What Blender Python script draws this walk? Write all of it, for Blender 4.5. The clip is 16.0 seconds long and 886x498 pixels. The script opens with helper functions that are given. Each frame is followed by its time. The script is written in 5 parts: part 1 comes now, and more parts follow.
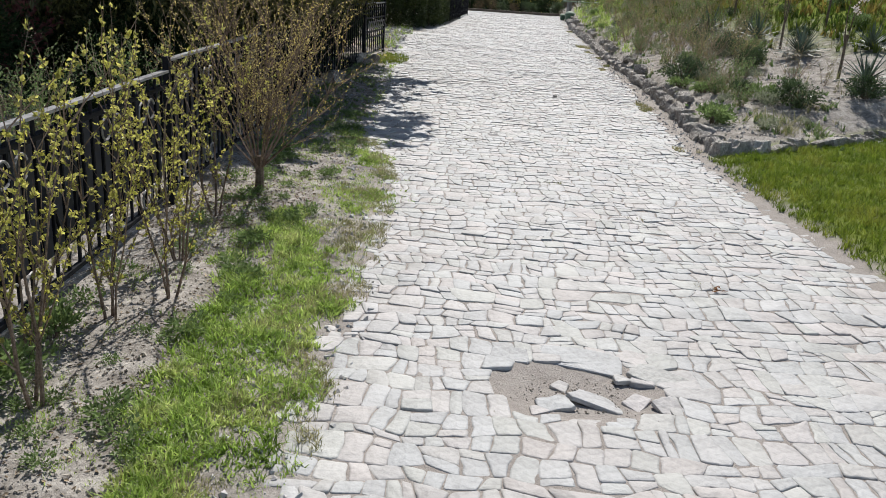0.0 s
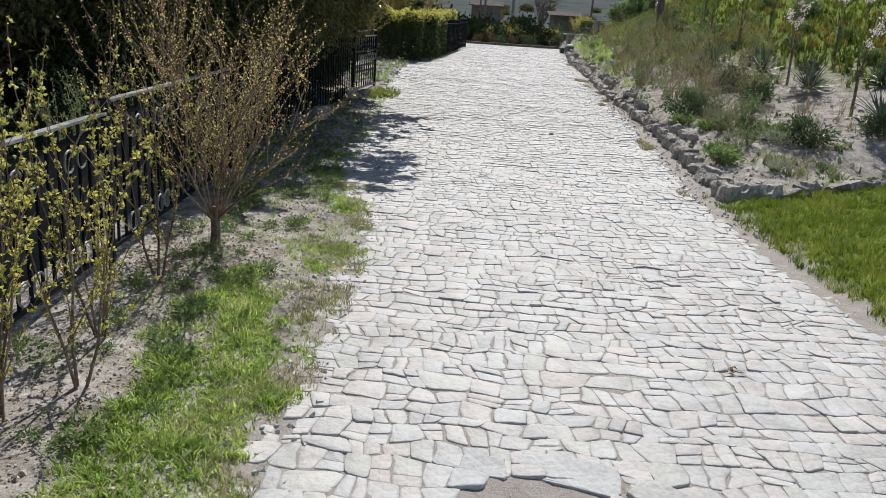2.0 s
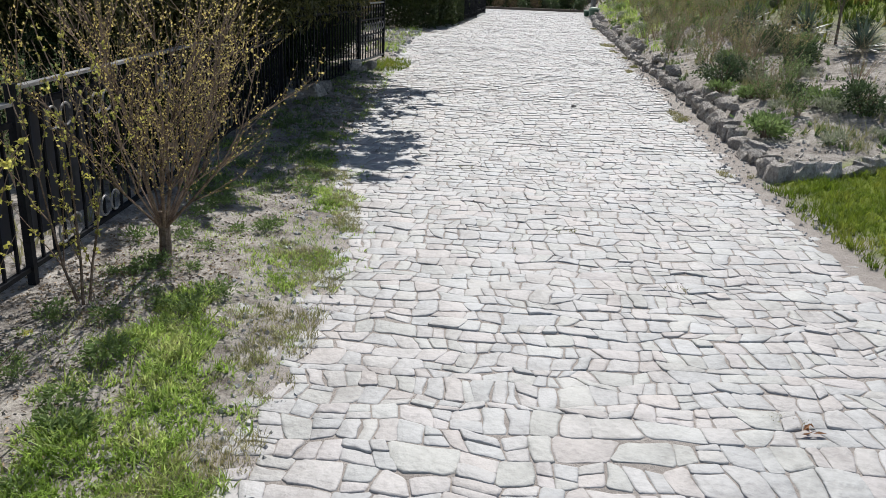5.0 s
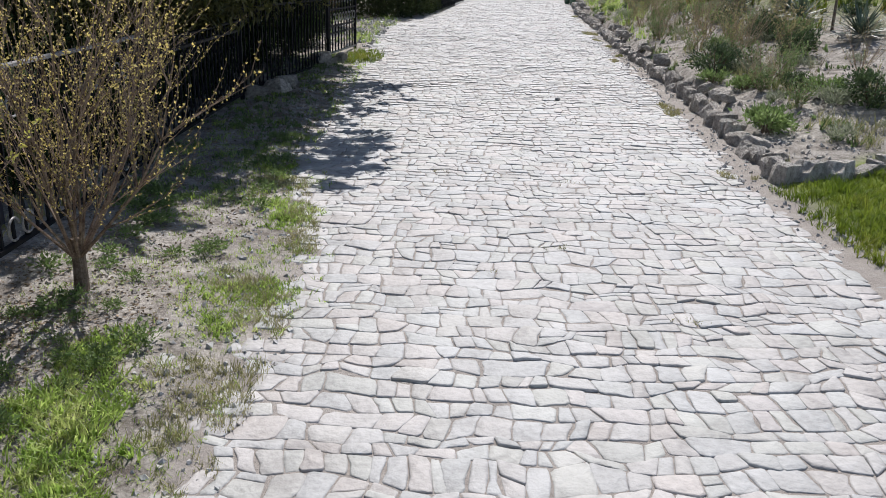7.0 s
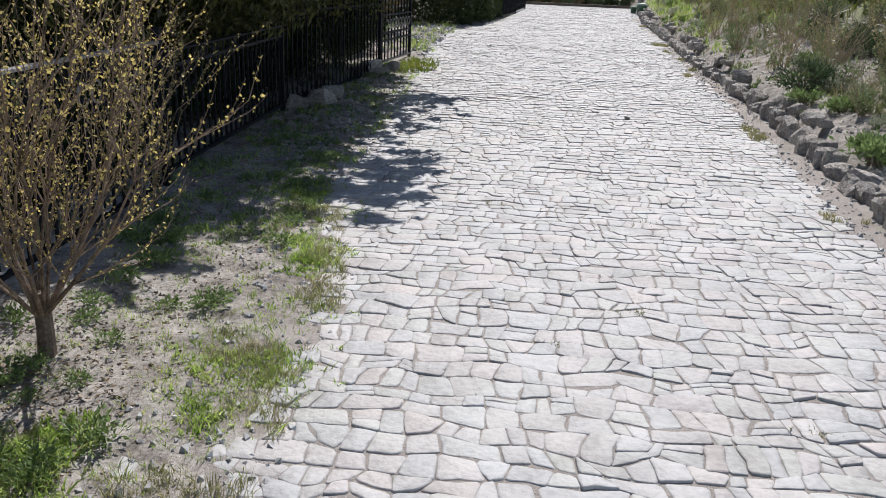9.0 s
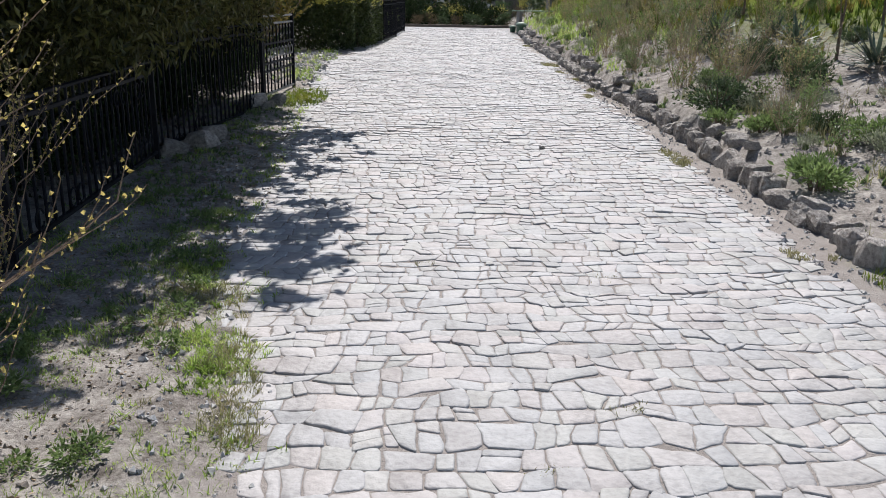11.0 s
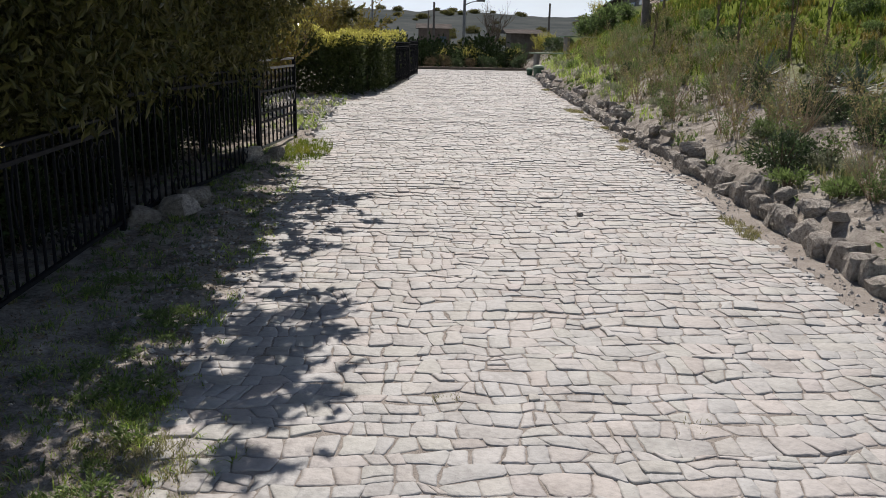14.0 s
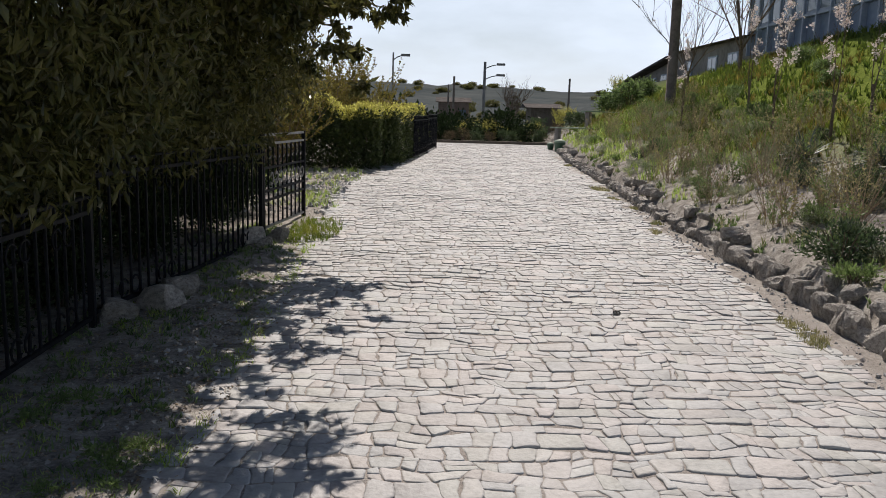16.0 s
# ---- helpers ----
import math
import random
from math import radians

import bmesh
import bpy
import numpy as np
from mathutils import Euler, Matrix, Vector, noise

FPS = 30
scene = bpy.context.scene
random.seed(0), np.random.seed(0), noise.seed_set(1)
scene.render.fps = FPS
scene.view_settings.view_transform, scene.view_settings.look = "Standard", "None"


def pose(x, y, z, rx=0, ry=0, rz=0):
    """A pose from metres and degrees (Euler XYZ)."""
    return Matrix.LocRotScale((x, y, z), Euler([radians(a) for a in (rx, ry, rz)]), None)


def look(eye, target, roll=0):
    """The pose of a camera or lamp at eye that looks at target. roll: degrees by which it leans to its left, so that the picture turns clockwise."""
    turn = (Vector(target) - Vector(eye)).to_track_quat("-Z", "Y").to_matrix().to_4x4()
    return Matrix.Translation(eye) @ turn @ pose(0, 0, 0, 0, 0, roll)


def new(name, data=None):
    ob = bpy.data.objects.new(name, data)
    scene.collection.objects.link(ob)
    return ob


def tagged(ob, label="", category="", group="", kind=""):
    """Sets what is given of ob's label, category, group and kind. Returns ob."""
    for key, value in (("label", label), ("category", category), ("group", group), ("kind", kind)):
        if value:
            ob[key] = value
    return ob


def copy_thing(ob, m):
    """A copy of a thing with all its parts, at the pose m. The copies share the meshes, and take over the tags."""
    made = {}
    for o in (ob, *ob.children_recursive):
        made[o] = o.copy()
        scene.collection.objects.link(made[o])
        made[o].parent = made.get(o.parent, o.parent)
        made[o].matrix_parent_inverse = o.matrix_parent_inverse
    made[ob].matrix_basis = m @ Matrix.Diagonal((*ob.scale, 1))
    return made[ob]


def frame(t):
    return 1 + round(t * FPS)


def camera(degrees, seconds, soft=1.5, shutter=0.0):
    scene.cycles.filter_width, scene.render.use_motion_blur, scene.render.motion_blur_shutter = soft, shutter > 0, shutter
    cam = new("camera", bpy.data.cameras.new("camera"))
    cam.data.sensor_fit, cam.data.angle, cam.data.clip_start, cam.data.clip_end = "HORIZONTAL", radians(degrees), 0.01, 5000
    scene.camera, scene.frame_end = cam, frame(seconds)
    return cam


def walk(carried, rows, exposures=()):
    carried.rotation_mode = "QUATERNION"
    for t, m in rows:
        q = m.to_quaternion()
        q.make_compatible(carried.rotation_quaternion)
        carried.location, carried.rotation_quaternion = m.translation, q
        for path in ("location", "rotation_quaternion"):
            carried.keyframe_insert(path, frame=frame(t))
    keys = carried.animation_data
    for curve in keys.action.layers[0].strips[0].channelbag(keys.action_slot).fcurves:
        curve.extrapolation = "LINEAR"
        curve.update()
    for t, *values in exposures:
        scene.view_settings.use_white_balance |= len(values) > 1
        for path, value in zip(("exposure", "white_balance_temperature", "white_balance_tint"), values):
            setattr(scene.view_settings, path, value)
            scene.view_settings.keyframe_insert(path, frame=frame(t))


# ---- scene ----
cam = camera(56.6, 16.0, soft=0.9)
METRES, EYE, TILT, LEAN, TURN = 6.6, 1.5, 0.0, 0.0, 0.0
ROWS = [
    (0.0, 0.0, 0.0, 0.0, 1.18, -18.1, -3.6),
    (0.5, -0.004, 0.0318, 0.0014, 0.23, -15.73, -2.66),
    (1.0, -0.0034, 0.0581, -0.0018, -1.9, -17.42, -1.9),
    (1.5, 0.0086, 0.0844, -0.0011, 0.19, -16.74, -2.35),
    (2.0, 0.0223, 0.1085, 0.0007, 1.33, -16.02, -3.68),
    (2.5, 0.0256, 0.134, -0.002, 0.51, -16.56, -2.51),
    (3.0, 0.0173, 0.1645, -0.001, -2.54, -15.76, -0.13),
    (3.5, 0.0188, 0.1926, -0.0047, -0.55, -17.59, -1.23),
    (4.0, 0.0403, 0.2209, -0.0053, 3.48, -16.39, -3.09),
    (4.5, 0.0465, 0.2408, -0.0058, 3.35, -17.59, -2.42),
    (7.0, 0.0533, 0.3718, -0.014, 1.46, -18.87, -1.65),
    (7.5, 0.0441, 0.4047, -0.0149, 1.03, -17.58, -0.95),
    (8.0, 0.0421, 0.4367, -0.0191, -1.01, -19.19, -1.99),
    (8.5, 0.0497, 0.4757, -0.0177, 4.36, -18.14, -2.71),
    (9.0, 0.0506, 0.5034, -0.019, 5.57, -18.59, -2.32),
    (9.5, 0.033, 0.5406, -0.0191, 0.88, -17.8, 0.15),
    (12.0, 0.0053, 0.7032, -0.0209, -3.89, -15.63, -1.74),
    (12.5, 0.0137, 0.7386, -0.0214, -2.34, -13.66, -2.59),
    (13.0, 0.0218, 0.7685, -0.0209, -1.79, -13.94, -3.25),
    (13.5, 0.0168, 0.8028, -0.0225, -2.1, -13.73, -1.78),
    (14.0, 0.0072, 0.8363, -0.0193, -2.31, -14.22, -1.07),
    (14.5, 0.012, 0.8702, -0.021, -1.35, -13.89, -2.07),
    (15.0, 0.0221, 0.9007, -0.017, -0.54, -12.62, -2.24),
    (15.5, 0.0232, 0.927, -0.0177, -0.14, -12.18, -2.29),
    (16.0, 0.0119, 0.9643, -0.0164, -0.97, -9.38, -1.58),
]
walk(cam, [(t, pose(0, 0, EYE, TILT, LEAN, TURN) @ pose(METRES * x, METRES * y, METRES * z, 90 + pitch, roll, yaw)) for t, x, y, z, yaw, pitch, roll in ROWS],
     exposures=[(0.0, 0.12, 6420, 10), (4.5, 0.12, 6350, 10), (8.0, 0.14, 6280, 13), (9.5, 0.14, 6280, 13), (12.4, 0.06, 6350, 14), (13.0, -0.14, 6850, 14), (16.0, -0.17, 6850, 14)])

# ---- sky and sun ----
SUN_AZ, SUN_EL = radians(7), radians(50)      # the sun stands ahead of the walker, a little to the right
world = bpy.data.worlds.new("world")
scene.world = world
world.use_nodes = True
wn, wl = world.node_tree.nodes, world.node_tree.links
wn.clear()
sky = wn.new("ShaderNodeTexSky")
sky.sky_type, sky.sun_disc, sky.sun_elevation, sky.sun_rotation = "NISHITA", False, SUN_EL, SUN_AZ
sky.air_density, sky.dust_density = 1.0, 0.6
coord = wn.new("ShaderNodeTexCoord")
stretch = wn.new("ShaderNodeMapping")
stretch.inputs["Scale"].default_value = (1.0, 1.0, 3.2)
cloud = wn.new("ShaderNodeTexNoise")
cloud.inputs["Scale"].default_value, cloud.inputs["Detail"].default_value, cloud.inputs["Roughness"].default_value = 2.3, 8.0, 0.55
ramp = wn.new("ShaderNodeValToRGB")
ramp.color_ramp.elements[0].color = (0.32, 0.32, 0.32, 1)
ramp.color_ramp.elements[0].position, ramp.color_ramp.elements[1].position = 0.25, 0.55
mixc = wn.new("ShaderNodeMix")
mixc.data_type = "RGBA"
mixc.inputs["B"].default_value = (14.5, 17.2, 20.5, 1)
back = wn.new("ShaderNodeBackground")
back.inputs["Strength"].default_value = 0.062
wout = wn.new("ShaderNodeOutputWorld")
wl.new(coord.outputs["Generated"], stretch.inputs["Vector"])
wl.new(stretch.outputs["Vector"], cloud.inputs["Vector"])
wl.new(cloud.outputs["Fac"], ramp.inputs["Fac"])
height = wn.new("ShaderNodeSeparateXYZ")      # cloud banks lie low in the sky all round
bank = wn.new("ShaderNodeMapRange")
bank.interpolation_type = "SMOOTHSTEP"
bank.inputs["From Min"].default_value, bank.inputs["From Max"].default_value = 0.40, 0.06
both = wn.new("ShaderNodeMath")
both.operation = "MULTIPLY"
wl.new(coord.outputs["Generated"], height.inputs[0])
wl.new(height.outputs["Z"], bank.inputs["Value"])
wl.new(ramp.outputs["Color"], both.inputs[0])
wl.new(bank.outputs["Result"], both.inputs[1])
wl.new(both.outputs[0], mixc.inputs["Factor"])
wl.new(sky.outputs["Color"], mixc.inputs["A"])
wl.new(mixc.outputs["Result"], back.inputs["Color"])
wl.new(back.outputs["Background"], wout.inputs["Surface"])
sun = new("sun", bpy.data.lights.new("sun", "SUN"))
sun.data.energy, sun.data.angle, sun.data.color = 5.0, radians(0.4), (1.0, 0.96, 0.90)
to_sun = Vector((math.sin(SUN_AZ) * math.cos(SUN_EL), math.cos(SUN_AZ) * math.cos(SUN_EL), math.sin(SUN_EL)))
sun.matrix_world = look(to_sun * 50, (0, 0, 0))


# ---- materials ----
def material(name, colours, scale=8.0, rough=0.8, bump=0.3, metal=0.0, fine=6.0, per_piece=0.0, through_light=0.0, depth=0.01, tints=()):
    """Noise at two scales over two or three colours, with relief; per_piece varies the brightness from piece to piece."""
    m = bpy.data.materials.new(name)
    m.use_nodes = True
    n, l = m.node_tree.nodes, m.node_tree.links
    b = n["Principled BSDF"]
    b.inputs["Roughness"].default_value, b.inputs["Metallic"].default_value = rough, metal
    if rough >= 0.75:
        b.inputs["Specular IOR Level"].default_value = 0.12
    tc = n.new("ShaderNodeTexCoord")
    big, small = n.new("ShaderNodeTexNoise"), n.new("ShaderNodeTexNoise")
    for node, s, d in ((big, scale, 4.0), (small, scale * fine, 6.0)):
        node.inputs["Scale"].default_value, node.inputs["Detail"].default_value = s, d
        l.new(tc.outputs["Object"], node.inputs["Vector"])
    mix = n.new("ShaderNodeMath")
    mix.operation = "ADD"
    half = n.new("ShaderNodeMath")
    half.operation = "MULTIPLY_ADD"
    l.new(small.outputs["Fac"], half.inputs[0])
    half.inputs[1].default_value, half.inputs[2].default_value = 0.7, -0.35
    l.new(big.outputs["Fac"], mix.inputs[0])
    l.new(half.outputs[0], mix.inputs[1])
    r = n.new("ShaderNodeValToRGB")
    e = r.color_ramp.elements
    e[0].position, e[1].position = 0.28, 0.72
    e[0].color, e[1].color = (*colours[0], 1), (*colours[-1], 1)
    if len(colours) > 2:
        e.new(0.5).color = (*colours[1], 1)
    l.new(mix.outputs[0], r.inputs["Fac"])
    colour = r.outputs["Color"]
    if per_piece:
        info, geo = n.new("ShaderNodeObjectInfo"), n.new("ShaderNodeNewGeometry")
        add = n.new("ShaderNodeMath")
        add.operation = "ADD"
        l.new(info.outputs["Random"], add.inputs[0])
        l.new(geo.outputs["Random Per Island"], add.inputs[1])
        fr = n.new("ShaderNodeMath")
        fr.operation = "FRACT"
        l.new(add.outputs[0], fr.inputs[0])
        mr = n.new("ShaderNodeMapRange")
        mr.inputs["To Min"].default_value, mr.inputs["To Max"].default_value = 1 - per_piece, 1 + per_piece
        l.new(fr.outputs[0], mr.inputs["Value"])
        hv = n.new("ShaderNodeHueSaturation")
        l.new(mr.outputs["Result"], hv.inputs["Value"])
        l.new(colour, hv.inputs["Color"])
        colour = hv.outputs["Color"]
        if tints:
            other, wrap, ramp2, times = n.new("ShaderNodeMath"), n.new("ShaderNodeMath"), n.new("ShaderNodeValToRGB"), n.new("ShaderNodeMix")
            other.operation, wrap.operation = "MULTIPLY", "FRACT"
            other.inputs[1].default_value = 17.3
            l.new(fr.outputs[0], other.inputs[0])
            l.new(other.outputs[0], wrap.inputs[0])
            l.new(wrap.outputs[0], ramp2.inputs["Fac"])
            stops = ramp2.color_ramp.elements
            stops[0].color, stops[1].color = (*tints[0], 1), (*tints[-1], 1)
            for i in range(1, len(tints) - 1):
                stops.new(i / (len(tints) - 1)).color = (*tints[i], 1)
            times.data_type, times.blend_type = "RGBA", "MULTIPLY"
            times.inputs["Factor"].default_value = 1.0
            l.new(colour, times.inputs["A"])
            l.new(ramp2.outputs["Color"], times.inputs["B"])
            colour = times.outputs["Result"]
    l.new(colour, b.inputs["Base Color"])
    if bump:
        bp = n.new("ShaderNodeBump")
        bp.inputs["Strength"].default_value, bp.inputs["Distance"].default_value = bump, depth
        l.new(mix.outputs[0], bp.inputs["Height"])
        l.new(bp.outputs["Normal"], b.inputs["Normal"])
    if through_light:
        tr, ms = n.new("ShaderNodeBsdfTranslucent"), n.new("ShaderNodeMixShader")
        l.new(colour, tr.inputs["Color"])
        ms.inputs["Fac"].default_value = through_light
        l.new(b.outputs["BSDF"], ms.inputs[1])
        l.new(tr.outputs["BSDF"], ms.inputs[2])
        l.new(ms.outputs["Shader"], n["Material Output"].inputs["Surface"])
    return m


M_STONE = material("paving_stone", [(0.32, 0.312, 0.306), (0.41, 0.402, 0.396), (0.465, 0.457, 0.45)], 5.0, 0.66, 0.8, fine=7, per_piece=0.08, depth=0.012, tints=((1.05, 0.99, 0.96), (1.0, 1.0, 1.0), (0.97, 1.0, 1.02), (0.99, 1.01, 0.97), (1.03, 0.985, 0.985)))
M_ROCK = material("rock", [(0.33, 0.295, 0.265), (0.54, 0.50, 0.46), (0.70, 0.67, 0.63)], 9.0, 0.9, 1.0, fine=6, per_piece=0.25, depth=0.04)
M_IRON = material("black_iron", [(0.008, 0.009, 0.012), (0.016, 0.017, 0.022)], 14, 0.6, 0.2, depth=0.002)
M_IRON.node_tree.nodes["Principled BSDF"].inputs["Specular IOR Level"].default_value = 0.1
# the same iron with sunlight painted into it as pale grey
M_IRON_LIT = material("sunlit_iron", [(0.15, 0.15, 0.155), (0.36, 0.35, 0.345)], 14, 0.5, 0.2, depth=0.002)
M_BARK = material("bark", [(0.10, 0.075, 0.055), (0.24, 0.19, 0.15)], 20, 0.9, 0.8)
M_TWIG = material("young_twig", [(0.10, 0.072, 0.055), (0.33, 0.245, 0.185)], 20, 0.75, 0.2, per_piece=0.2)
M_PALETWIG = material("dry_stalk", [(0.25, 0.185, 0.135), (0.48, 0.37, 0.275)], 12, 0.85, 0.1, per_piece=0.3)
M_GRASS = material("grass", [(0.16, 0.25, 0.04), (0.34, 0.47, 0.105), (0.52, 0.56, 0.22)], 5, 0.55, 0, per_piece=0.45, through_light=0.58)
M_DRYGRASS = material("dry_grass", [(0.26, 0.27, 0.11), (0.44, 0.40, 0.22)], 3, 0.7, 0, per_piece=0.3, through_light=0.3)
M_LAWN = material("lawn", [(0.10, 0.16, 0.016), (0.17, 0.23, 0.026), (0.27, 0.29, 0.05)], 2.0, 0.6, 0, per_piece=0.3, through_light=0.5)
M_LEAF_YELLOW = material("yellow_leaf", [(0.46, 0.37, 0.10), (0.68, 0.57, 0.22)], 10, 0.5, 0, per_piece=0.35, through_light=0.55)
M_LEAF_LIME = material("lime_leaf", [(0.36, 0.36, 0.07), (0.62, 0.58, 0.17)], 10, 0.5, 0, per_piece=0.4, through_light=0.55)
# bush green taken near black, with deep shade put into the colour
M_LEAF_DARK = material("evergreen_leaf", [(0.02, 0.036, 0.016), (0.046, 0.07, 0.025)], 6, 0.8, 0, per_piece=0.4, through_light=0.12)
M_LEAF_OLIVE = material("olive_leaf", [(0.05, 0.062, 0.02), (0.17, 0.155, 0.05)], 4, 0.33, 0, per_piece=0.5, through_light=0.5)
M_LEAF_GREEN = material("shrub_leaf", [(0.10, 0.16, 0.055), (0.23, 0.31, 0.12)], 6, 0.5, 0, per_piece=0.45, through_light=0.45)
M_LEAF_GREY = material("sage_leaf", [(0.22, 0.25, 0.16), (0.38, 0.40, 0.29)], 6, 0.7, 0, per_piece=0.3, through_light=0.4)
M_YUCCA = material("yucca_leaf", [(0.06, 0.09, 0.06), (0.14, 0.18, 0.13)], 6, 0.5, 0, per_piece=0.3, through_light=0.1)
M_PETAL = material("blossom", [(0.78, 0.66, 0.63), (0.86, 0.80, 0.77)], 6, 0.7, 0, per_piece=0.15, through_light=0.3)
M_RUST = material("rust_leaf", [(0.22, 0.09, 0.04), (0.36, 0.18, 0.08)], 6, 0.7, 0, per_piece=0.3, through_light=0.2)
M_WOOD = material("grey_wood", [(0.12, 0.10, 0.085), (0.22, 0.19, 0.16)], 5, 0.85, 0.5)
M_CONCRETE = material("old_plaster", [(0.17, 0.165, 0.16), (0.29, 0.28, 0.27)], 1.2, 0.9, 0.4)
M_ROOF = material("slate_roof", [(0.05, 0.042, 0.04), (0.11, 0.095, 0.088)], 2, 0.9, 0.4)
M_BLUE = material("blue_paint", [(0.12, 0.17, 0.25), (0.18, 0.24, 0.33)], 2, 0.5, 0.15)
M_WHITE = material("pale_blue_paint", [(0.22, 0.28, 0.37), (0.32, 0.38, 0.47)], 3, 0.5, 0.1)
M_GREEN = material("green_paint", [(0.03, 0.09, 0.06), (0.07, 0.14, 0.09)], 5, 0.45, 0.2)
M_GREENPALE = material("pale_green_paint", [(0.20, 0.28, 0.20), (0.30, 0.38, 0.28)], 5, 0.6, 0.2)


def glass():
    m = bpy.data.materials.new("window_glass")
    m.use_nodes = True
    b = m.node_tree.nodes["Principled BSDF"]
    b.inputs["Base Color"].default_value, b.inputs["Roughness"].default_value = (0.10, 0.14, 0.18, 1), 0.06
    b.inputs["Specular IOR Level"].default_value = 0.9
    return m


M_GLASS = glass()


# ---- building helpers ----
class Shell:
    """Collects corners and faces of one mesh."""

    def __init__(self):
        self.v, self.f = [], []

    def add(self, verts, faces):
        k = len(self.v)
        self.v.extend(verts)
        self.f.extend([tuple(i + k for i in face) for face in faces])

    def box(self, x0, x1, y0, y1, z0, z1, m=None):
        p = [Vector(q) for q in ((x0, y0, z0), (x1, y0, z0), (x1, y1, z0), (x0, y1, z0), (x0, y0, z1), (x1, y0, z1), (x1, y1, z1), (x0, y1, z1))]
        p = [m @ q for q in p] if m else p
        self.add([tuple(q) for q in p], [(3, 2, 1, 0), (4, 5, 6, 7), (0, 1, 5, 4), (1, 2, 6, 5), (2, 3, 7, 6), (3, 0, 4, 7)])
        return self

    def tube(self, pts, radii, sides=5):
        """A limb along points with one radius each, closed at both ends."""
        pts = [Vector(p) for p in pts]
        n, rings = len(pts), []
        for i, p in enumerate(pts):
            d = (pts[min(i + 1, n - 1)] - pts[max(i - 1, 0)]).normalized()
            a = d.cross(Vector((0.31, 0.95, 0.05)) if abs(d.z) > 0.7 else Vector((0, 0, 1))).normalized()
            b = d.cross(a)
            rings += [tuple(p + (a * math.cos(6.2832 * k / sides) + b * math.sin(6.2832 * k / sides)) * radii[i]) for k in range(sides)]
        faces = [(i * sides + k, i * sides + (k + 1) % sides, (i + 1) * sides + (k + 1) % sides, (i + 1) * sides + k) for i in range(n - 1) for k in range(sides)]
        faces += [tuple(range(sides)), tuple(range((n - 1) * sides, n * sides))]
        self.add(rings, faces)
        return self

    def leaf(self, p, d, length, width, fold=0.25):
        """A pointed leaf from p along d, folded along its rib."""
        d = d.normalized()
        s = d.cross(Vector((random.uniform(-1, 1), random.uniform(-1, 1), random.uniform(-0.2, 1)))).normalized()
        up = s.cross(d)
        q = p + d * length * 0.45
        self.add([tuple(p), tuple(q + s * width / 2 + up * width * fold), tuple(p + d * length), tuple(q - s * width / 2 + up * width * fold)], [(0, 1, 2), (0, 2, 3)])

    def blade(self, x, y, z, h, w, lean):
        a = random.uniform(0, 6.28)
        cx, sy = math.cos(a), math.sin(a)
        k = random.uniform(0, 6.28)
        lx, ly = math.cos(k) * lean, math.sin(k) * lean
        self.add([(x - cx * w, y - sy * w, z), (x + cx * w, y + sy * w, z), (x + lx * 0.4 + cx * w * 0.7, y + ly * 0.4 + sy * w * 0.7, z + h * 0.6),
                  (x + lx * 0.4 - cx * w * 0.7, y + ly * 0.4 - sy * w * 0.7, z + h * 0.6), (x + lx, y + ly, z + h)], [(0, 1, 2, 3), (3, 2, 4)])

    def mesh(self, name, mat, smooth=False):
        me = bpy.data.meshes.new(name)
        me.from_pydata(self.v, [], self.f)
        me.materials.append(mat)
        if smooth:
            me.polygons.foreach_set("use_smooth", [True] * len(me.polygons))
        me.update()
        return me


def part(name, shell, mat=None, parent=None, label="", smooth=False, at=None):
    ob = new(name, shell.mesh(name, mat, smooth) if isinstance(shell, Shell) else shell)
    if parent:
        ob.parent = parent
    if at:
        ob.matrix_basis = at
    if label:
        ob["label"] = label
    return ob


def thing(name, x, y, z, label, category, group="", rz=0):
    ob = new(name)
    ob.matrix_basis = pose(x, y, z, 0, 0, rz)
    return tagged(ob, label, category, group)


def rnd(a, b):
    return random.uniform(a, b)


def lerp(v, xs, zs):
    return float(np.interp(v, xs, zs))


def smooth(a, b, v):
    t = min(1.0, max(0.0, (v - a) / (b - a)))
    return t * t * (3 - 2 * t)


# ---- the lie of the land ----
def road_z(y):
    return sum(lerp(y + k, (-9, 0, 3.5, 6, 8.5, 10, 12, 14, 20, 36, 60), (0.03, -0.07, -0.135, -0.125, -0.11, -0.09, -0.05, 0.03, 0.17, 0.38, 0.4)) for k in (-0.6, 0, 0.6)) / 3


def left_edge(y):
    return lerp(y, (0, 2, 5.5, 7, 9, 12, 15, 19, 20.5, 23, 26, 35), (-0.42, -0.46, -0.44, -0.5, -0.95, -1.05, -1.15, -1.25, -1.3, -0.75, -0.45, 0.12))


def right_edge(y):
    return lerp(y, (0, 5, 7, 8.5, 12, 18, 27, 31, 36), (2.85, 2.77, 2.66, 2.66, 2.9, 3.0, 3.45, 3.85, 4.3))


def kerb_x(y):
    return right_edge(y) + 0.2


BROKEN = (0.62, 3.16, 0.38, 0.25)      # a patch where stones have come loose: centre and half sizes


def broken(x, y):
    u, v = (x - BROKEN[0]) / BROKEN[2], (y - BROKEN[1]) / BROKEN[3]
    return u * u + v * v + 0.25 * noise.noise((x * 5, y * 5, 1))


